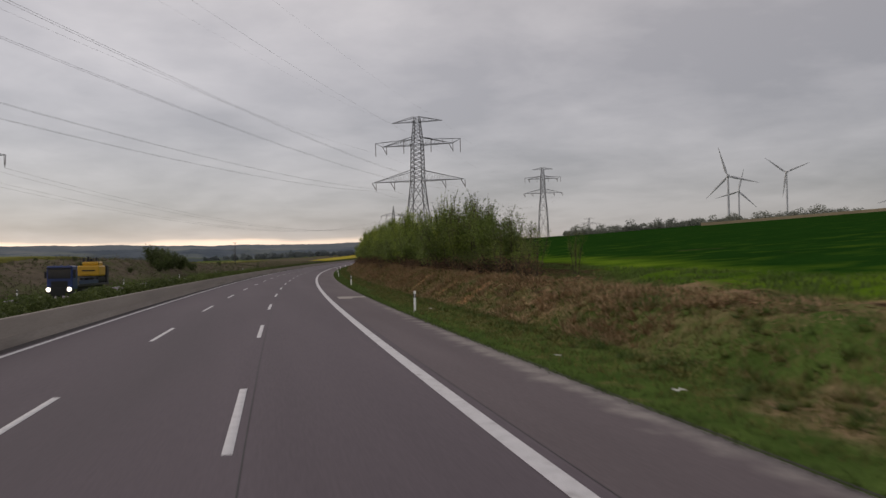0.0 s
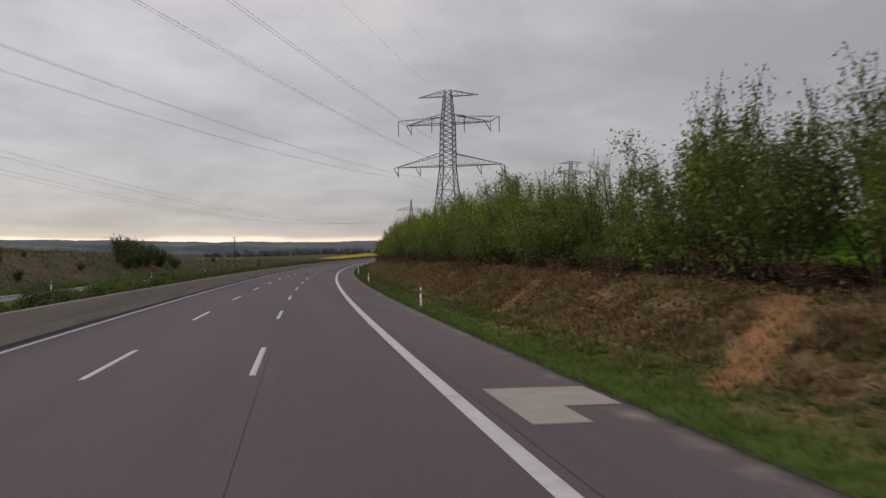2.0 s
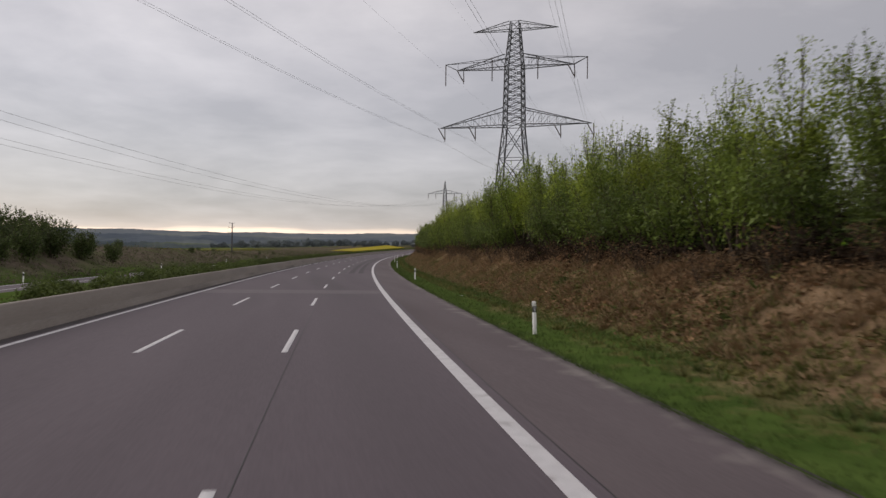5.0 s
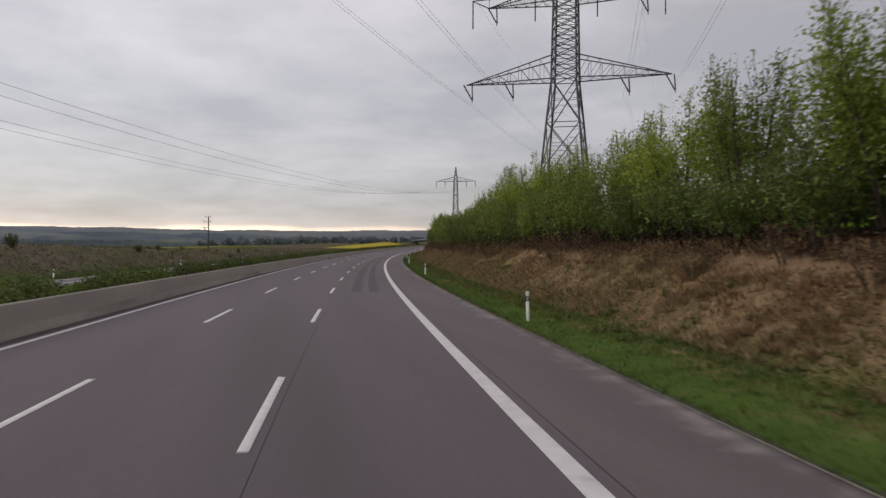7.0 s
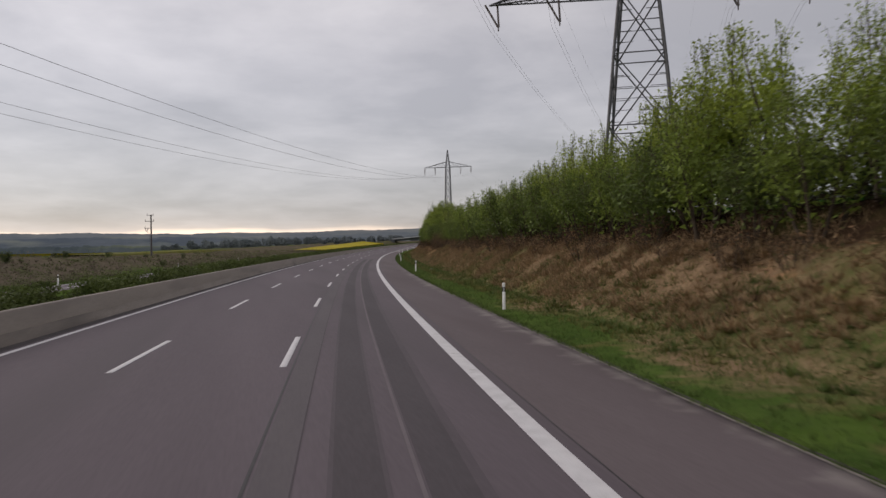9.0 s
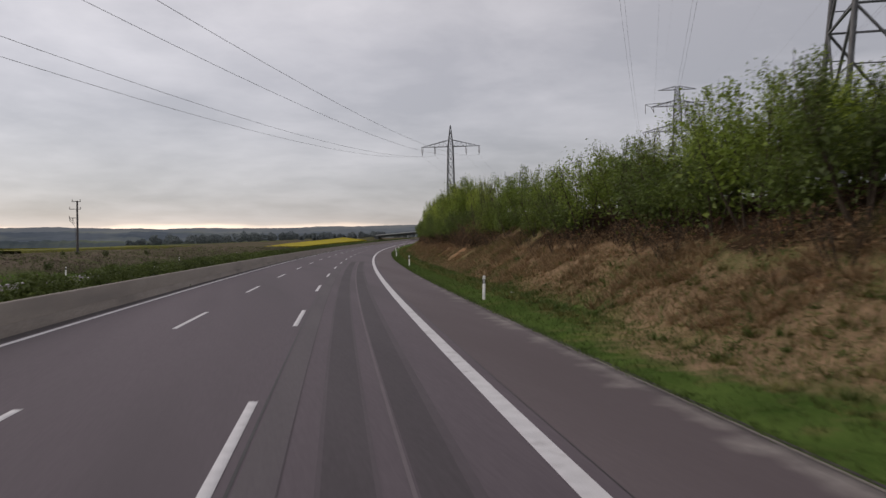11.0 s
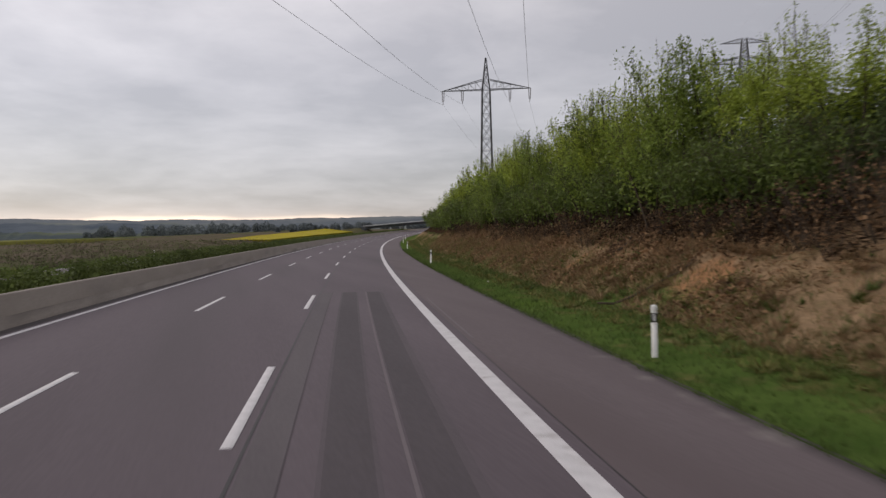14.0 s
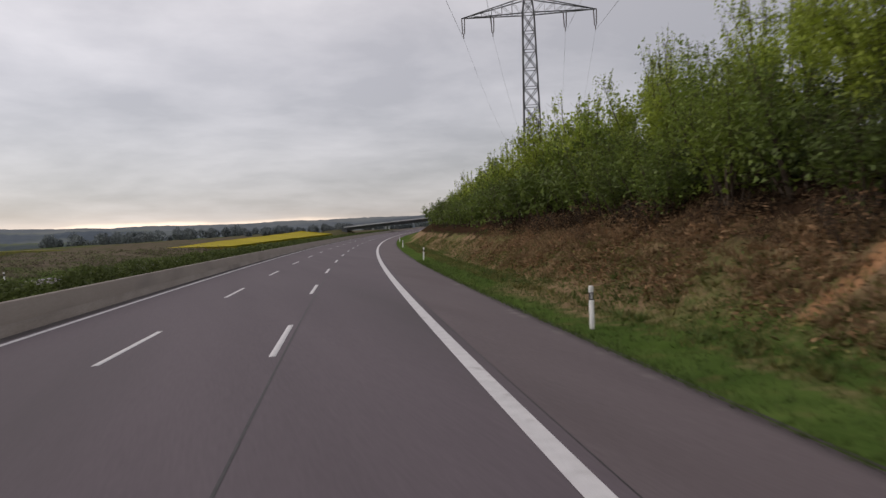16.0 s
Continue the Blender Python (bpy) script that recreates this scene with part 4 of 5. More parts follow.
# grass and dead growth
def scatter(name, s0, s1, dist, n, height, width, mat, seed, label, blades=3):
    r = np.random.default_rng(seed)
    ss, ds = r.uniform(s0, s1, n), dist(r, n)
    a = ss * CURVE
    x, y = RC - (RC - ds) * np.cos(a), (RC - ds) * np.sin(a)
    z = np.array([land(p, q) for p, q in zip(ss, ds)])
    root = np.repeat(np.stack([x, y, z], 1), blades, 0) + np.column_stack([r.normal(size=(n * blades, 2)) * 0.05, np.full(n * blades, -0.03)])
    m = len(root)
    t = r.uniform(0, 6.28, m)
    side = np.column_stack([np.cos(t), np.sin(t), np.zeros(m)]) * width * r.uniform(0.6, 1.4, (m, 1))
    tip = root + np.column_stack([r.normal(size=(m, 2)) * height * 0.45, height * r.uniform(0.45, 1.25, m)])
    v = np.stack([root - side, root + side, tip], 1).reshape(-1, 3)
    return tagged(new(name, fast_mesh(name, v, np.arange(3 * m).reshape(-1, 3), [mat])), label, "grass", kind="stuff")


def verge(r, n):
    return 5.6 + 3.85 * r.uniform(0, 1, n) ** 1.15


def bank(r, n):
    return 8.6 + 4.6 * r.uniform(0, 1, n)


scatter("verge_grass", -5, 300, verge, 29000, 0.13, 0.014, BLADE, 5, "green grass along the hard shoulder")
scatter("verge_grass", 300, 440, verge, 15000, 0.13, 0.014, BLADE, 6, "green grass along the hard shoulder")
scatter("edge_grass", -5, 440, lambda r, n: 5.56 + 0.3 * r.uniform(0, 1, n) ** 2, 14000, 0.1, 0.014, BLADE, 13, "grass creeping over the edge of the hard shoulder")
scatter("far_verge_grass", 40, 420, lambda r, n: -29.4 - 3.6 * r.uniform(0, 1, n), 16000, 0.2, 0.03, BLADE, 12, "green grass beside the opposite carriageway")
scatter("dull_grass", 70, 520, lambda r, n: 7.0 + 3.8 * r.uniform(0, 1, n) ** 0.9, 40000, 0.17, 0.014, BLADE_DULL, 11, "dull yellowish grass at the foot of the bank")
scatter("dull_grass", -5, 70, lambda r, n: 6.1 + 4.6 * r.uniform(0, 1, n) ** 0.9, 9000, 0.17, 0.014, BLADE_DULL, 10, "dull yellowish grass mixed into the verge and bank foot")
scatter("dead_grass", 5, 440, bank, 34000, 0.24, 0.012, STRAW, 7, "dry straw-coloured grass on the bank")
scatter("bank_grass", 0, 520, lambda r, n: 8.0 + 4.0 * r.uniform(0, 1, n) ** 1.6, 22000, 0.2, 0.014, BLADE, 8, "green tufts among dry grass on the bank")
scatter("field_edge_grass", -5, 60, lambda r, n: 11 + 8 * r.uniform(0, 1, n), 9000, 0.22, 0.014, BLADE, 9, "green tufts at the edge of the field")


def brush(name, n, s0, s1, d0, d1, size, mat, seed, label, tall=0.3, ratio=0.2):
    """Dead leaves and sprigs in loose heaps on the slope."""
    r = np.random.default_rng(seed)
    c = []
    while len(c) < n:
        s_, d_ = r.uniform(s0, s1), r.uniform(d0, d1)
        if noise.noise((s_ * 0.3, d_ * 0.5, seed)) < -0.05 or soil_at(s_, d_) > 0.3 or (s_ < 46 and d_ < 10.5 and mat is not BLADE) or (185 < s_ < 308 and d_ < 11.3 and mat is LEAF_DRY and r.uniform() < 0.85) or (300 < s_ < 328 and mat is LEAF_DRY and r.uniform() < 0.8) or (mat is BLADE and s_ > 60 and d_ > 9.6 and r.uniform() < 0.75):
            continue
        hgt = r.uniform(0.05, tall)
        for _ in range(9):
            u, w = s_ + r.normal() * 0.3, d_ + r.normal() * 0.22
            p = P(u, w)
            c.append((p.x, p.y, land(u, w) + abs(r.normal()) * hgt + 0.03))
    v, f = leaf_cards(np.array(c), size, r, ratio, 0.15, flat=0.6)
    return tagged(new(name, fast_mesh(name, v, f, [mat])), label, "brush", kind="stuff")


brush("dead_brush", 30000, 10, 440, 10.0, 12.0, 0.17, LEAF_DRY, 41, "dark withered brush in heaps on the bank")
def tussocks(name, n, s0, s1, d0, d1, mat, seed, label, tall=0.38):
    """Bunches of bent dead blades, each rooted in one place."""
    r = np.random.default_rng(seed)
    root = []
    while len(root) < n:
        s_, d_ = r.uniform(s0, s1), r.uniform(d0, d1)
        if noise.noise((s_ * 0.25, d_ * 0.4, seed)) > -0.1 and soil_at(s_, d_) < 0.3:
            p = P(s_, d_)
            root.append((p.x, p.y, land(s_, d_), r.uniform(0.5, 1.3)))
    root = np.repeat(np.array(root), 25, 0)
    m = len(root)
    t, k = r.uniform(0, 6.28, m), root[:, 3]
    out = np.column_stack([np.cos(t), np.sin(t), np.zeros(m)])
    base = root[:, :3] + out * (0.12 * k * np.sqrt(r.uniform(0, 1, m)))[:, None]
    side = np.column_stack([-np.sin(t), np.cos(t), np.zeros(m)]) * (0.023 * r.uniform(0.6, 1.4, m))[:, None]
    tip = base + out * (tall * k * r.uniform(0.3, 1.2, m))[:, None] + np.column_stack([np.zeros((m, 2)), tall * k * r.uniform(0.1, 1.0, m)])
    v = np.stack([base - side, base + side, tip], 1).reshape(-1, 3)
    return tagged(new(name, fast_mesh(name, v, np.arange(3 * m).reshape(-1, 3), [mat])), label, "grass", kind="stuff")


tussocks("straw_tussocks", 6500, 20, 420, 8.6, 11.8, STRAW, 51, "bunches of bent dead grass on the bank")
tussocks("straw_tussocks", 420, 309, 327, 10.5, 16.0, STRAW, 56, "bunches of bent dead grass on the field edge", 0.42)
tussocks("dull_tussocks", 520, 309, 327, 10.5, 17.5, BLADE_DULL, 57, "yellowish grass bunches on the field edge", 0.36)
tussocks("grass_tussocks", 1500, -5, 420, 7.4, 11.2, BLADE, 52, "green grass bunches at the foot of the bank", 0.27)
tussocks("dull_tussocks", 1300, -5, 420, 7.2, 10.8, BLADE_DULL, 53, "yellowish grass bunches at the foot of the bank", 0.27)
for s0, s1, n, seed in ((66, 172, 24000, 47), (344, 432, 19000, 48)):
    brush("leaf_litter", n, s0, s1, 8.9, 12.1, 0.16, LEAF_DRY, seed, "brown fallen leaves lying thick on the bank", 0.16, 0.5)
brush("olive_herbs", 16000, 48, 182, 8.3, 11.2, 0.14, BLADE_DULL, 49, "olive herbs among the dead grass of the bank", 0.2, 0.4)
brush("straw_heaps", 27000, 172, 328, 8.7, 12.6, 0.17, STRAW, 55, "pale dead stalks lying thick on the bank", 0.14, 0.14)
brush("olive_herbs", 7000, 344, 430, 8.3, 10.6, 0.14, BLADE_DULL, 50, "olive herbs among the dead grass of the bank", 0.2, 0.4)
brush("straw_heaps", 27000, 12, 440, 9.0, 11.7, 0.2, STRAW, 42, "pale dead stalks lying on the bank", 0.16, 0.11)
# Dead leaf heaps whose near-black colour paints the shade below the crowns.
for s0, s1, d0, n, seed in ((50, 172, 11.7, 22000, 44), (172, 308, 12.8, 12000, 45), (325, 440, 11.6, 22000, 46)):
    brush("undergrowth", n, s0, s1, d0, 14.2, 0.24, LEAF_DEAD, seed, "dead leaves and twigs under the trees, canopy shade in their dark colour", 0.8)
brush("bank_herbs", 34000, -5, 440, 8.0, 11.8, 0.12, BLADE, 43, "green herbs growing through the dead grass")


def scrub(name, n, mat, seed, label, size):
    r = np.random.default_rng(seed)
    ss, ds = r.uniform(60, 560, n), -30.6 - 50 * r.uniform(0, 1, n) ** 1.5
    c = []
    for s_, d_ in zip(ss, ds):
        if s_ > 300 and d_ < -42 and r.uniform() < 0.7:
            continue
        p = P(s_, d_)
        z0 = land(s_, d_)
        big_one = r.uniform(0.3, 1.0) * (0.5 if noise.noise((s_ * 0.06, d_ * 0.06, seed)) < 0 else 1.1)
        for _ in range(17):
            c.append((p.x + r.normal() * 0.45 * big_one, p.y + r.normal() * 0.45 * big_one, z0 + abs(r.normal()) * 0.55 * big_one))
    v, f = leaf_cards(np.array(c), size * 0.8, r, 0.7, 0.4, three=True)
    return tagged(new(name, fast_mesh(name, v, f, [mat])), label, "scrub", kind="stuff")


scrub("brown_scrub", 4800, SCRUB, 21, "brown withered scrub beyond the opposite carriageway", 0.3)
scrub("green_scrub", 7200, SCRUB_GREEN, 22, "dull green scrub beyond the opposite carriageway", 0.26)


def woods(name, spots, mat, seed, label, size=1.0, many=100):
    r = np.random.default_rng(seed)
    c = []
    for x, y, z, w, h in spots:
        for k in range(int(w / 3)):
            px, py, hh = x + r.uniform(-0.5, 0.5) * w, y + r.uniform(-0.3, 0.3) * w, h * r.uniform(0.55, 1.05)
            for _ in range(many):
                q = r.normal(size=3)
                q *= r.uniform(0.5, 1) / np.linalg.norm(q)
                c.append((px + q[0] * hh * 0.42, py + q[1] * hh * 0.42, z + hh * 0.52 + q[2] * hh * 0.5))
    v, f = leaf_cards(np.array(c), size * 1.2, r, 1.1, three=True)
    return tagged(new(name, fast_mesh(name, v, f, [mat])), label, "woods", kind="stuff")


# Both leaf tones are paled towards grey to paint in distance haze.
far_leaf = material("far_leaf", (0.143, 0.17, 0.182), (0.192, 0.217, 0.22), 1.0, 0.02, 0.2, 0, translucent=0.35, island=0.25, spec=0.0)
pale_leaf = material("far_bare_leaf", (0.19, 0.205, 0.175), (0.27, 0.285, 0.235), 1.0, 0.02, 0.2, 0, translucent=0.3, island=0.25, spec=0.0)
spots = []
for s_, d_, w, h in ((760, -150, 60, 15), (800, -130, 40, 14), (860, -120, 70, 15), (930, -95, 60, 14), (820, -75, 40, 11), (1000, -60, 90, 13), (960, -260, 90, 13)):
    spots.append((P(s_, d_).x, P(s_, d_).y, land(s_, d_) - 1, w, h * 0.52))
woods("far_woods", spots, far_leaf, 31, "groups of distant trees in the valley, haze in their colour", 0.9, 210)
spots = []
for i in range(24):
    b = radians(21.3 + i * 0.7)
    r_ = 480 + 25 * math.sin(i * 1.7)
    x, y = r_ * math.sin(b), r_ * math.cos(b)
    spots.append((x, y, field_height(x, y) - 2.2, 24, 6.5 + 1.5 * math.sin(i * 2.3) + (2 if i > 18 else 0)))
woods("field_copse", spots, pale_leaf, 32, "belt of bare and budding trees along the field's far edge, paled by painted haze", 0.6, 230)

# ---- delineator posts ----
def make_post():
    root = thing("delineator_post", Matrix.Identity(4), "white roadside delineator post with black band and reflector", "post", "delineator posts")

    def ring(z, k=1.0, lift=0.0):
        return [Vector((x * k, y * k, z + (lift if y > 0 else 0))) for x, y in ((-0.06, -0.05), (-0.035, -0.065), (0.035, -0.065), (0.06, -0.05), (0.035, 0.055), (-0.035, 0.055))]

    def loft(levels, mat, name, label=""):
        vs, fs = [v for r_ in levels for v in r_], []
        for i in range(len(levels) - 1):
            for j in range(6):
                a, b = i * 6 + j, i * 6 + (j + 1) % 6
                fs.append((a, b, b + 6, a + 6))
        c = len(vs) - 6
        fs.append((c, c + 1, c + 2, c + 3))
        fs.append((c, c + 3, c + 4, c + 5))
        return part(name, fast_mesh(name, vs, fs, [mat]), mat, root, label)
    loft([ring(-0.2), ring(0.7)], POST, "body")
    loft([ring(0.7, 1.015), ring(0.88, 1.015, 0.05)], BLACK, "band", "black slanted band")
    loft([ring(0.85), ring(1.0), ring(1.04, 0.8)], POST, "cap")
    bm = bmesh.new()
    box(bm, (-0.024, -0.075, 0.725), (0.024, -0.064, 0.86), 0.003)
    part("reflector", bm, REFLECT, root)
    return root


post = make_post()
post.matrix_basis = along(42.1, 6.24, land(42.1, 6.24) - rise(42.1))
for s in (92.15, 142.1, 191.6, 241.35, 291.2, 341.27, 391.3, 441.3, 491.2, 541.3):
    copy_thing(post, along(s, 6.24, land(s, 6.24) - rise(s)) @ pose(0, 0, 0, rng.uniform(-1.5, 1.5), rng.uniform(-2, 2), rng.uniform(-8, 8)))
for k in range(0, 9):
    s = 47 + 50 * k
    copy_thing(post, along(s, -29.9, land(s, -29.9) - rise(s), 180) @ pose(0, 0, 0, 0, rng.uniform(-2, 2), 0))
bm = bmesh.new()
box(bm, (-0.2, -0.12, -0.1), (0.1, 0.14, 0.012), 0.01)
foot = tagged(new("footing", mesh_of("footing", bm, PATCH)), "pale concrete footing slab under a post", "footing")
foot.matrix_basis = along(41.5, 6.05, land(41.5, 6.05) - rise(41.5))

# ---- fallen branches and scraps on bank and verge ----
def fallen_branch(s0, d0, s1, d1, seed):
    r = np.random.default_rng(seed)
    root = thing("fallen_branch", Matrix.Identity(4), "dead grey-brown branch lying on the bank", "branch", "fallen branches")
    pts = []
    for i in range(7):
        s_, d_ = s0 + (s1 - s0) * i / 6 + r.normal() * 0.04, d0 + (d1 - d0) * i / 6
        p = P(s_, d_)
        pts.append(Vector((p.x, p.y, land(s_, d_) + 0.1 + 0.08 * r.uniform())))
    ahead = (pts[-1] - pts[0]).normalized()
    u = ahead.cross(Vector((0, 0, 1))).normalized()
    w = u.cross(ahead)
    verts = [q + (u * math.cos(a * 1.2566) + w * math.sin(a * 1.2566)) * (0.045 - 0.006 * i) for i, q in enumerate(pts) for a in range(5)]
    faces = [(5 * i + a, 5 * i + (a + 1) % 5, 5 * i + 5 + (a + 1) % 5, 5 * i + 5 + a) for i in range(6) for a in range(5)] + [(0, 1, 2, 3, 4), (34, 33, 32, 31, 30)]
    limb = bpy.data.meshes.new("limb")
    limb.from_pydata(verts, [], faces)
    limb.materials.append(BARK)
    part("limb", limb, BARK, root)
    for i in (2, 3, 4, 5):
        e = pts[i] + (pts[i + 1] - pts[i]) * 1.3 + Vector((r.normal() * 0.3, r.normal() * 0.3, 0.18))
        bars("twig", [(pts[i], e, 0.016, 0.006)], BARK, root, 4)


for k, (s0, d0, s1, d1) in enumerate(((351.2, 8.1, 349.9, 10.9), (311.8, 11.4, 310.4, 12.1), (357.6, 10.9, 358.6, 12.3), (104.5, 10.4, 106.2, 11.2), (203.0, 9.4, 204.4, 10.1))):
    fallen_branch(s0, d0, s1, d1, 300 + k)


def scrap(s_, d_, size, seed):
    r = np.random.default_rng(seed)
    bm_ = bmesh.new()
    bmesh.ops.create_grid(bm_, x_segments=4, y_segments=3, size=size / 2)
    for v in bm_.verts:
        v.co.z = r.uniform(0, 0.22) * size + 0.04
    ob = tagged(new("paper_scrap", mesh_of("paper_scrap", bm_, SCRAP)), "crumpled white paper scrap on the verge", "litter", "scraps on the verge")
    ob.matrix_basis = along(s_, d_, land(s_, d_) - rise(s_) + 0.03, r.uniform(0, 90))


for k, (s_, d_, w) in enumerate(((14.1, 6.69, 0.2), (20.2, 6.46, 0.16), (42.4, 7.1, 0.16), (107.0, 7.1, 0.18), (163.2, 6.9, 0.15), (293.8, 8.0, 0.16), (365.0, 6.8, 0.15))):
    scrap(s_, d_, w, 400 + k)

# ---- pylons and lines ----
def face_lattice(segs, z0, z1, w0, w1, panels, r, cross=True):
    """Four legs with crossed braces between two levels."""
    sg = ((-1, -1), (1, -1), (1, 1), (-1, 1))
    for a, b in sg:
        segs.append(((a * w0, b * w0, z0), (a * w1, b * w1, z1), r, r))
    for p in range(panels):
        t0, t1 = p / panels, (p + 1) / panels
        za, zb, wa, wb = z0 + (z1 - z0) * t0, z0 + (z1 - z0) * t1, w0 + (w1 - w0) * t0, w0 + (w1 - w0) * t1
        for i in range(4):
            (a, b), (c, e) = sg[i], sg[(i + 1) % 4]
            segs.append(((a * wa, b * wa, za), (c * wb, e * wb, zb), r * 0.6, r * 0.6))
            if cross:
                segs.append(((c * wa, e * wa, za), (a * wb, b * wb, zb), r * 0.6, r * 0.6))
            segs.append(((a * wb, b * wb, zb), (c * wb, e * wb, zb), r * 0.5, r * 0.5))


def arm_lattice(side, z, reach, w, up, panels, r):
    segs = []
    tip = (side * reach, 0, z)
    root = [(side * w, b * w, z) for b in (-1, 1)] + [(side * w, b * w, z + up) for b in (-1, 1)]
    for p in root:
        segs.append((p, tip, r, r * 0.8))
    for k in range(1, panels):
        f0, f1 = (k - 1) / panels, k / panels
        def at(i, f):
            return tuple(root[i][j] * (1 - f) + tip[j] * f for j in range(3))
        for i, j in ((0, 2), (1, 3), (0, 1)):
            segs.append((at(i, f0), at(j, f1), r * 0.32, r * 0.32))
            segs.append((at(i, f1), at(j, f1), r * 0.32, r * 0.32))
    return segs


def big_pylon(label, grow=1.0, lift=0.0):
    """grow scales the head and arms; lift lengthens the legs."""
    root = thing("pylon", Matrix.Identity(4), label, "pylon", "large pylons")

    def at(p):
        x, y, z = p
        return (x * grow, y * grow, z * grow + lift if z >= 9.6 else -0.5 + (z + 0.5) / 10.1 * (9.6 * grow + lift + 0.5))

    def put(name, rows, mat, sides=4):
        bars(name, [(at(a), at(b), r0, r1) for a, b, r0, r1 in rows], mat, root, sides)

    segs = []
    levels = ((-0.5, 4.5), (9.6, 3.45), (17.6, 2.75), (24.8, 2.05))
    for (z0, w0), (z1, w1) in zip(levels, levels[1:]):
        face_lattice(segs, z0, z1, w0, w1, 1, 0.17)
        # thin struts between the legs and the diagonals
        for k in range(1, 6):
            f = k / 6
            z, w = z0 + (z1 - z0) * f, w0 + (w1 - w0) * f
            inner = w * abs(1 - 2 * f)
            for a in (-1, 1):
                for b in (-1, 1):
                    segs.append(((a * w, b * w, z), (a * inner, b * w, z), 0.045, 0.045))
                    segs.append(((b * w, a * w, z), (b * w, a * inner, z), 0.045, 0.045))
    face_lattice(segs, 24.8, 38, 2.1, 1.85, 8, 0.14)
    face_lattice(segs, 38, 46.4, 1.85, 1.1, 6, 0.12)
    face_lattice(segs, 46.4, 48.2, 1.1, 0.95, 1, 0.1)
    put("tower", segs, STEEL)
    for side in (-1, 1):
        put("crossarm", arm_lattice(side, 25.0, 17.2, 2.1, 3.8, 8, 0.125), STEEL)
        put("crossarm", arm_lattice(side, 46.4, 9.7, 1.1, 1.8, 5, 0.1), STEEL)
        arm = arm_lattice(side, 38.0, 13.4, 1.85, 2.7, 7, 0.12)
        for b in (-0.25, 0.25):
            # raised outer bracket that carries the last string
            arm += [((side * 5.2, b * 5, 40.0), (side * 16.2, 0, 39.5), 0.07, 0.07), ((side * 13.2, b, 38.0), (side * 16.2, 0, 39.5), 0.09, 0.09),
                    ((side * 1.85, b * 7, 40.7), (side * 5.4, b * 4, 40.1), 0.1, 0.1)]
        arm += [((side * 13.2, 0, 38.1), (side * 13.2, 0, 39.6), 0.05, 0.05), ((side * 9.5, 0, 38.1), (side * 9.5, 0, 39.8), 0.05, 0.05)]
        put("crossarm", arm, STEEL)
    for z, xs in ((25.0, (9.7, 16.9)), (38.0, (5.2, 12.6, 16.1))):
        for x in xs:
            for side in (-1, 1):
                c = side * x
                if x in (5.2, 16.1):
                    zt = 39.5 if x > 15 else 40.0
                    v = [((c, 0, zt), (c, 0, zt - 4.8), 0.12, 0.12)]
                else:
                    v = [((c - 0.7, -0.4, z), (c + 0.7, 0, z - 2.6), 0.12, 0.12), ((c + 0.6, 0.4, z), (c + 0.8, 0, z - 2.6), 0.12, 0.12), ((c + 0.75, 0, z - 2.5), (c + 0.75, 0, z - 3.1), 0.1, 0.08)]
                put("insulator", v, GLASSY, 6)
    return root


def small_pylon(height, label):
    root = thing("pylon", Matrix.Identity(4), label, "pylon", "small pylons")
    segs, za = [], height - 5.2
    face_lattice(segs, -0.5, za, 1.05, 0.62, 10, 0.09)
    face_lattice(segs, za, height, 0.62, 0.06, 4, 0.08)
    bars("tower", segs, STEEL, root)
    for side in (-1, 1):
        bars("crossarm", arm_lattice(side, za, 7.3, 0.62, 1.6, 6, 0.075), STEEL, root)
        for x in (3.9, 7.1):
            bars("insulator", [((side * x - 0.16, 0, za), (side * x - 0.1, 0, za - 1.7), 0.06, 0.06), ((side * x + 0.16, 0, za), (side * x + 0.1, 0, za - 1.7), 0.06, 0.06),
                               ((side * x, 0, za - 1.7), (side * x, 0, za - 2.2), 0.06, 0.05)], GLASSY, root, 6)
    return root


def stand(x, y, turn, z):
    return Matrix.Translation((x, y, z)) @ pose(0, 0, 0, 0, 0, turn)


PA, PB, PC, PQ, PZ = (52.0, 295.0, 7.0), (66.2, 453.4, 9.2), (188.0, 557.0, 18.8), (-51.0, 155.5, 2.6), (-55.5, 27.7, 3.2)
pa = big_pylon("tall grey steel lattice pylon with three crossarms")
pa.matrix_basis = stand(PA[0], PA[1], -28, PA[2])
pc = big_pylon("smaller grey steel lattice pylon with three crossarms on tall legs", 0.78, 11.5)
pc.matrix_basis = stand(PC[0], PC[1], -26, PC[2])
copy_thing(pa, stand(545, 1366, -26, 27))
copy_thing(pa, stand(960, 2190, -26, 15))
copy_thing(pa, stand(PZ[0], PZ[1], -25.8, PZ[2]))
pb = small_pylon(24.6, "grey steel lattice pylon with one crossarm and pointed top")
pb.matrix_basis = stand(PB[0], PB[1], -24, PB[2])
pq = copy_thing(pb, stand(PQ[0], PQ[1], -24, PQ[2]))


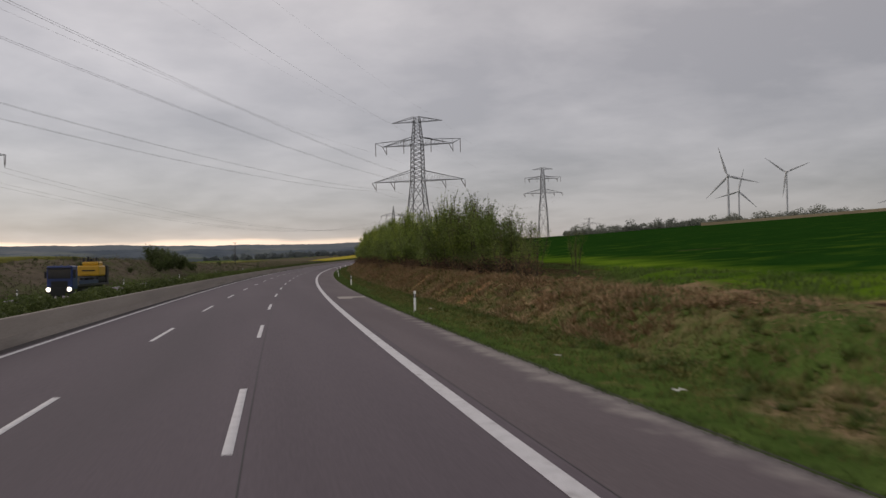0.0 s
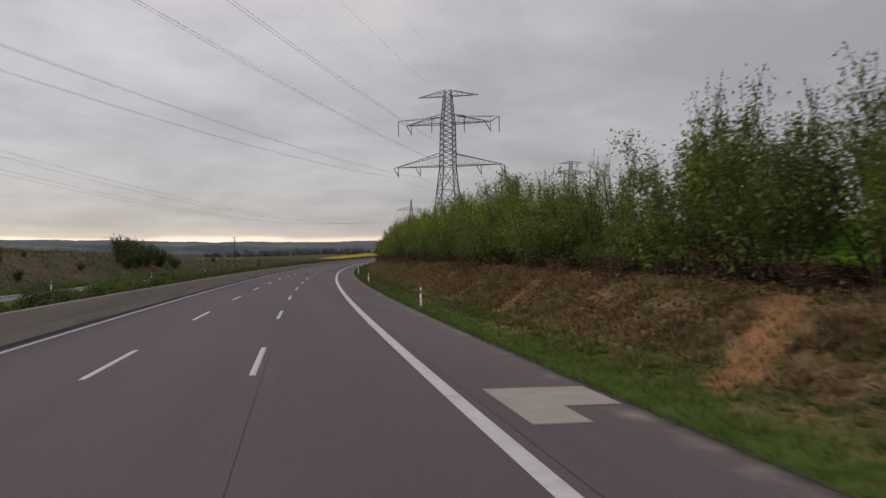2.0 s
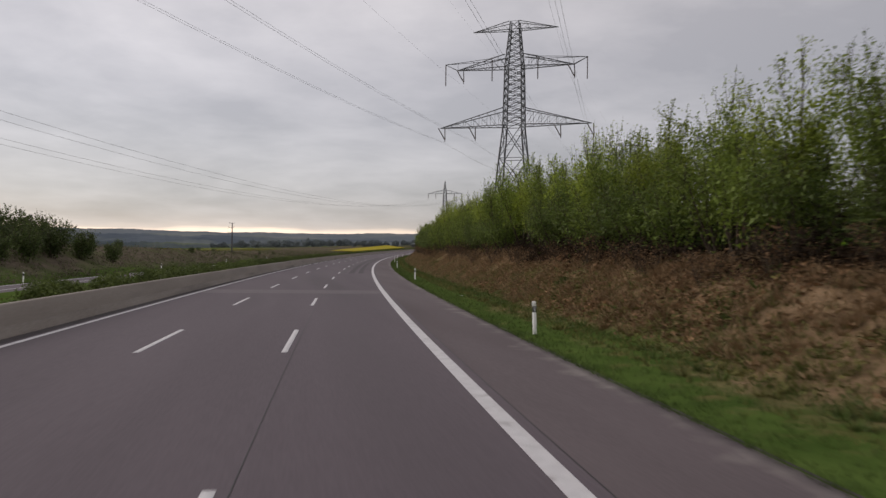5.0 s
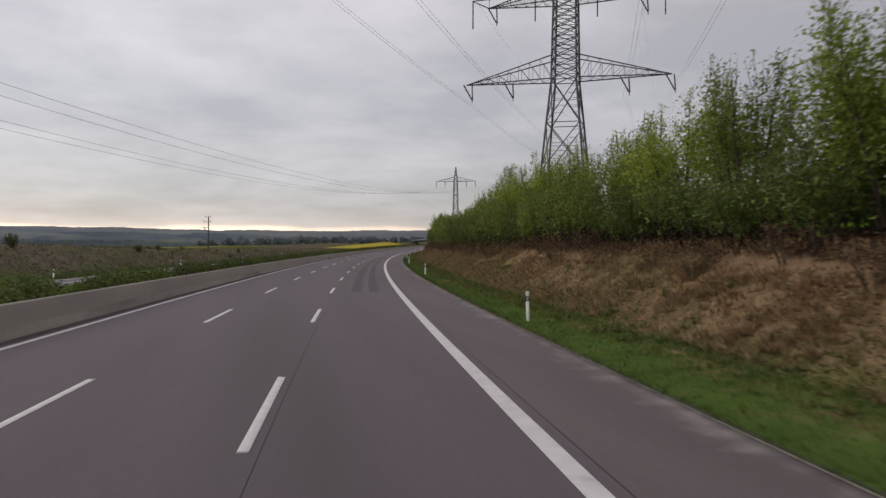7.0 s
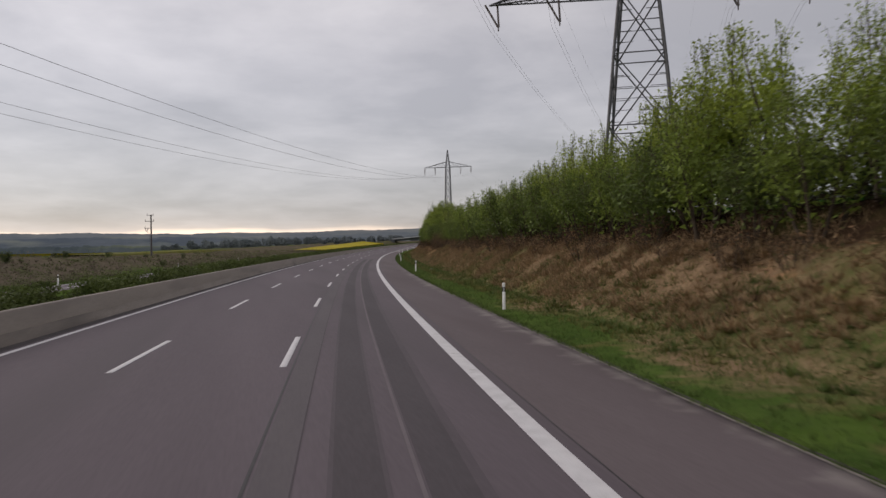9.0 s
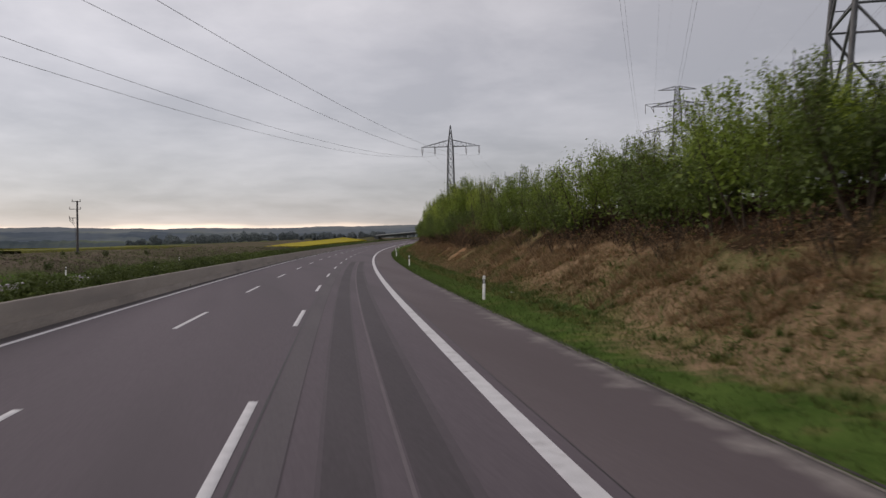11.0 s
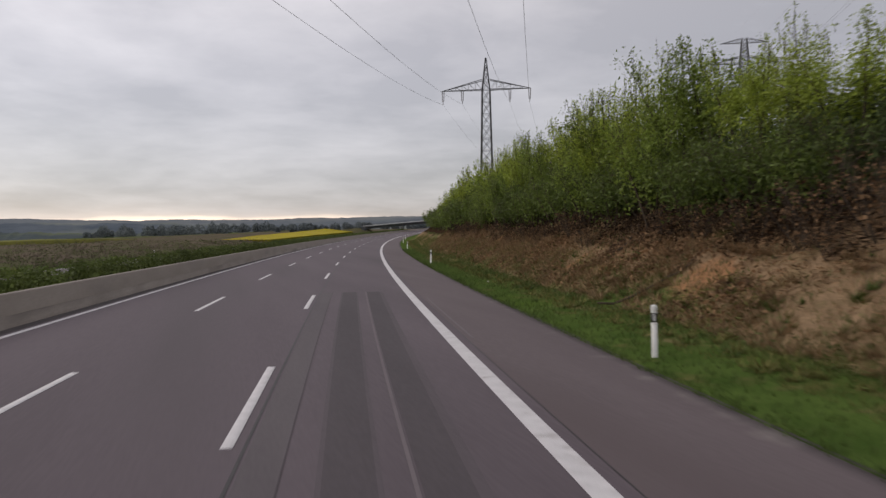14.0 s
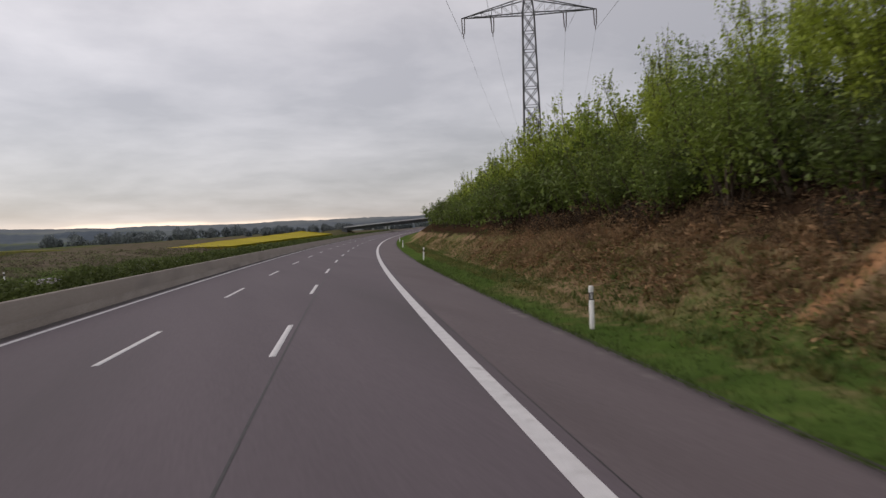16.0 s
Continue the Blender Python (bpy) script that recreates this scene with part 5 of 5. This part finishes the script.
def wire(a, b, sag, r, parent):
    """One hanging conductor: a thin three-sided tube."""
    a, b = Vector(a), Vector(b)
    side = (b - a).cross(Vector((0, 0, 1))).normalized()
    vs, fs = [], []
    for i in range(41):
        p = a.lerp(b, i / 40) - Vector((0, 0, 4 * sag * (i / 40) * (1 - i / 40)))
        vs += [p + side * r, p - side * r * 0.5 + Vector((0, 0, r * 0.87)), p - side * r * 0.5 - Vector((0, 0, r * 0.87))]
    for i in range(40):
        for k in range(3):
            fs.append((3 * i + k, 3 * i + (k + 1) % 3, 3 * i + 3 + (k + 1) % 3, 3 * i + 3 + k))
    part("conductor", fast_mesh("conductor", vs, fs, [WIRE], True), WIRE, parent)


def line(name, m0, m1, points, sag, r, label, bundle=0.0, squeeze=1.0):
    root = thing(name, Matrix.Identity(4), label, "power line")
    for x, z0, z1, rr, twin in points:
        for off in ((-bundle, bundle) if twin and bundle else (0.0,)):
            wire(m0 @ Vector((x + off, 0, z0)), m1 @ Vector((x * squeeze + off, 0, z1)), sag, r * rr, root)


big_points = [(sd * x, z, z, r_, twin) for sd in (-1, 1) for x, z, r_, twin in ((9.7, 22.0, 1.0, True), (16.9, 22.0, 1.0, True), (12.6, 35.0, 0.8, False), (9.3, 46.3, 0.5, False))]
line("power_line", pa.matrix_basis, pc.matrix_basis, [(x, z, z * 0.78 + 11.5, r_, twin) for x, z, _, r_, twin in big_points], 8, 0.013, "thin grey overhead conductors strung between large pylons", 0.22, 0.78)
line("power_line", stand(PZ[0], PZ[1], -25.8, PZ[2]), pa.matrix_basis, big_points, 4.0, 0.015, "thin grey overhead conductors crossing above the motorway", 0.22)
small_points = [(sd * x, 24.6 - 5.2 - 2.2, 24.6 - 5.2 - 2.2, 1.0, False) for sd in (-1, 1) for x in (3.9, 7.1)]
line("power_line", pq.matrix_basis, pb.matrix_basis, small_points, 8.2, 0.017, "thin grey overhead conductors leading to the small pylon")
next_pb = stand(150, 640, -35, 16)
copy_thing(pb, next_pb)
line("power_line", pb.matrix_basis, next_pb, [(x, 17.2, 17.2, r_, t_) for x, _, _, r_, t_ in small_points], 5, 0.011, "thin grey overhead conductors beyond the small pylon")

# ---- wooden mast with a switch platform ----
def mast():
    s_, d_ = 440.0, -62.7
    zb = land(s_, d_)
    root = thing("mast", Matrix.Translation((P(s_, d_).x, P(s_, d_).y, zb)), "dark line mast with short crossarms and a switch", "mast")
    top = 14.7 - zb
    bars("pole", [((0, 0, -0.5), (0, 0, top), 0.25, 0.18)], MASTWOOD, root, 8)
    for z, x0, x1 in ((0.15, -1.1, 0.7), (1.8, -1.6, 0.75), (3.7, -1.7, 0.3)):
        bars("crossarm", [((x0, 0, top - z), (x1, 0, top - z), 0.09, 0.09)], STEEL, root)
    for x, z in ((-1.0, 0.1), (0.6, 0.1), (-1.5, 1.75), (0.65, 1.75), (-1.6, 3.65)):
        bars("insulator", [((x, 0, top - z), (x, 0, top - z + 0.45), 0.08, 0.06)], GLASSY, root, 6)
    for x in (-1.5, -0.9):
        bars("switch", [((x, 0, top - 3.7), (x, 0, top - 4.4), 0.1, 0.08), ((x, 0, top - 4.4), (x * 0.5, 0, top - 5.0), 0.04, 0.04)], STEEL, root, 6)
    bars("down_lead", [((-1.5, 0, top - 3.7), (-0.5, 0, top - 5.6), 0.04, 0.04), ((-0.5, 0.1, top - 5.6), (-0.22, 0.1, 0), 0.04, 0.04)], STEEL, root)


mast()

# ---- overpass ----
def overpass():
    s_ = 770.0
    m = along(s_, 0, -1.1) @ pose(0, 0, 0, 0, -4.2)
    root = thing("overpass", m, "long pale concrete road bridge over the motorway", "bridge")

    def piece(name, lo, hi, mat, bevel=0.05):
        bm_ = bmesh.new()
        box(bm_, lo, hi, bevel)
        return part(name, bm_, mat, root)
    piece("deck", (-31.5, -5.0, 6.1), (34, 5.0, 6.45), BRIDGE_DARK)
    for y in (-3.4, 0, 3.4):
        piece("girder", (-31, y - 0.5, 5.0), (30, y + 0.5, 6.1), BRIDGE_DARK)
    for y in (-5.3, 5.0):
        piece("parapet", (-31.5, y, 6.4), (34, y + 0.3, 6.9), BRIDGE)
        segs = [((x, y + 0.15, 6.85), (x, y + 0.15, 7.8), 0.03, 0.03) for x in range(-31, 35, 2)] + [((-31.5, y + 0.15, z_), (34, y + 0.15, z_), 0.03, 0.03) for z_ in (7.3, 7.8)]
        bars("railing", segs, STEEL, root)
    piece("abutment", (-32.5, -5.5, 2.0), (-30, 5.5, 6.1), BRIDGE_DARK)
    piece("abutment", (29.5, -5.5, -1.5), (34, 5.5, 6.0), BRIDGE_DARK)
    for y in (-3.4, 3.4):
        piece("pier", (-12.2, y - 0.5, 0.5), (-11.4, y + 0.5, 4.9), BRIDGE)
    for sx, r0, r1, depth, mid in ((-37, 15, 5, 4.6, 3.6), (40, 17, 6, 7.5, 2.6)):
        bm_ = bmesh.new()
        bmesh.ops.create_cone(bm_, cap_ends=True, segments=14, radius1=r0, radius2=r1, depth=depth)
        bmesh.ops.translate(bm_, verts=bm_.verts, vec=(sx, 0, mid))
        part("embankment", bm_, DULL, root)


overpass()

# ---- wind turbines ----
def turbine(x, y, z, hub, blade, turn, spin):
    root = thing("wind_turbine", stand(x, y, turn, z), "white three-bladed wind turbine beyond the field", "wind turbine", "wind turbines")
    bars("tower", [((0, 0, -5), (0, 0, hub), 2.1, 1.2)], TURBINE, root, 12)
    bm_ = bmesh.new()
    box(bm_, (-1.6, -3.5, hub - 1.6), (1.6, 6, hub + 1.8), 0.5)
    part("nacelle", bm_, TURBINE, root)
    rotor = bars("rotor_hub", [((0, -5.6, hub), (0, -3.4, hub), 0.5, 1.7)], TURBINE, root, 10)
    for k in range(3):
        a = radians(spin + 120 * k)
        u, v = Vector((math.sin(a), 0, math.cos(a))), Vector((math.cos(a), 0, -math.sin(a)))
        c = Vector((0, -4.6, hub))
        vs, fs = [], []
        for f, w, off in ((0.0, 0.8, 0), (0.08, 0.9, 0), (0.2, 1.7, 0.3), (0.6, 1.0, 0.15), (1.0, 0.25, 0)):
            p = c + u * blade * f
            vs += [p - v * w + v * off, p + Vector((0, -0.35 * (1.1 - f), 0)), p + v * w + v * off, p + Vector((0, 0.35 * (1.1 - f), 0))]
        for i in range(4):
            for j in range(4):
                q, t = i * 4 + j, i * 4 + (j + 1) % 4
                fs.append((q, t, t + 4, q + 4))
        part("blade", fast_mesh("blade", vs, fs, [TURBINE], True), TURBINE, rotor)


def far_spot(px_bearing, dist):
    b = radians(px_bearing)
    return dist * math.sin(b), dist * math.cos(b)


for bearing, dist, top, blade, turn, spin in ((30.8, 1150, 109, 40, 155, 16), (31.45, 1520, 116, 40, 155, -14), (34.35, 1500, 143, 42, 160, 52), (41.2, 1300, 84, 42, 160, -15)):
    x, y = far_spot(bearing, dist)
    turbine(x, y, 10, top - 10, blade, turn, spin)

# ---- oncoming truck ----
def truck():
    root = thing("truck", along(91.5, -23.4, -0.8, 180), "blue truck carrying a yellow machine, headlights on", "truck")

    def piece(name, lo, hi, mat, bevel=0.05, parent=root, label=""):
        bm_ = bmesh.new()
        box(bm_, (*lo[:2], lo[2] + 0.34), (*hi[:2], hi[2] + 0.34), bevel)
        return part(name, bm_, mat, parent, label)
    cab = piece("cab", (-1.24, -0.1, 0.75), (1.24, 2.0, 3.15), BLUE, 0.12, label="blue lacquered cab")
    piece("windscreen", (-1.08, 1.98, 1.85), (1.08, 2.02, 2.8), PANE, 0.01, cab)
    for x in (-1.26, 1.235):
        piece("side_window", (x, 0.7, 1.95), (x + 0.025, 1.7, 2.75), PANE, 0.005, cab)
        piece("mirror", (x * 1.12 - 0.1, 1.75, 1.9), (x * 1.12 + 0.1, 1.9, 2.6), BLACK, 0.03, cab)
    piece("sun_visor", (-1.2, 2.0, 2.85), (1.2, 2.3, 2.95), BLACK, 0.02, cab)
    piece("bumper", (-1.25, 1.9, 0.1), (1.25, 2.2, 0.95), BLACK, 0.06, cab)
    piece("grille", (-0.8, 1.98, 0.95), (0.8, 2.03, 1.6), BLACK, 0.01, cab)
    for x in (-1.0, 1.0):
        bm_ = bmesh.new()
        bmesh.ops.create_cone(bm_, cap_ends=True, segments=14, radius1=0.23, radius2=0.2, depth=0.08, matrix=Matrix.Translation((x, 2.22, 1.1)) @ pose(0, 0, 0, 90))
        part("headlight", bm_, LAMP, cab, "lit white headlight")
    piece("bed", (-1.25, -14.0, 0.95), (1.25, -0.25, 1.2), DARKSTEEL, 0.03)
    for x in (-0.55, 0.4):
        piece("chassis_rail", (x, -13.9, 0.65), (x + 0.15, -0.1, 0.95), DARKSTEEL, 0.02)
    for x in (-1.27, 1.23):
        piece("side_board", (x, -8.6, 1.2), (x + 0.04, -0.6, 1.6), BLUE, 0.01)
        piece("side_guard", (x, -8.0, 0.5), (x + 0.04, -1.5, 0.75), DARKSTEEL, 0.01)
    bars("tool_rack", [((x, y, 1.5), (x, y, 2.29), 0.05, 0.05) for x in (-1.1, 1.1) for y in (-7.8, -5.4, -3.0, -1.0)] + [((x, -7.8, 2.24), (x, -1.0, 2.24), 0.06, 0.06) for x in (-1.1, 1.1)], STEEL, root)
    load = piece("machine_body", (-1.2, -12.4, 2.0), (1.2, -9.3, 3.2), YELLOW, 0.16, label="yellow lacquered machine body")
    piece("machine_hood", (-1.0, -12.0, 3.2), (0.75, -9.7, 3.65), YELLOW, 0.14, load)
    piece("air_slot", (-0.75, -9.32, 2.55), (0.7, -9.27, 2.7), BLACK, 0.01, load)
    piece("air_slot", (1.18, -11.6, 2.4), (1.225, -10.2, 2.75), BLACK, 0.01, load)
    for x in (-0.9, 0.55):
        piece("track", (x - 0.25, -12.6, 1.2), (x + 0.35, -9.0, 1.95), RUBBER, 0.2, load)
    piece("turntable", (-0.55, -11.8, 1.7), (0.55, -9.9, 2.0), DARKSTEEL, 0.05, load)
    for x, w, h in ((-0.75, 0.16, 4.15), (-0.2, 0.3, 4.0), (0.15, 0.2, 4.25), (0.65, 0.22, 4.1)):
        piece("fitting", (x - w / 2, -10.3, 3.55), (x + w / 2, -9.9, h), DARKSTEEL, 0.04, load)
    bars("guard_rail", [((x, -9.8, 3.54), (x, -9.8, 4.29), 0.03, 0.03) for x in (-1.05, 0.95)] + [((-1.05, -9.8, 4.29), (0.95, -9.8, 4.29), 0.03, 0.03)], BLACK, load)
    piece("tail_frame", (-1.2, -14.0, 1.2), (1.2, -13.2, 3.2), DARKSTEEL, 0.06)
    for x in (-0.7, 0.0, 0.7):
        bm_ = bmesh.new()
        box(bm_, (x - 0.14, 1.2, 3.47), (x + 0.14, 1.45, 3.62), 0.04)
        part("roof_lamp", bm_, STEEL, cab)
    for y in (1.2, -1.6, -11.2, -12.6):
        for x in (-1.0, 1.0):
            bm_ = bmesh.new()
            bmesh.ops.create_cone(bm_, cap_ends=True, segments=20, radius1=0.52, radius2=0.52, depth=0.32, matrix=Matrix.Translation((x, y, 0.52)) @ pose(0, 0, 0, 0, 90))
            wheel = part("wheel", bm_, RUBBER, root)
            bm_ = bmesh.new()
            bmesh.ops.create_cone(bm_, cap_ends=True, segments=16, radius1=0.27, radius2=0.2, depth=0.34, matrix=Matrix.Translation((x, y, 0.52)) @ pose(0, 0, 0, 0, 90))
            part("rim", bm_, STEEL, wheel)


truck()
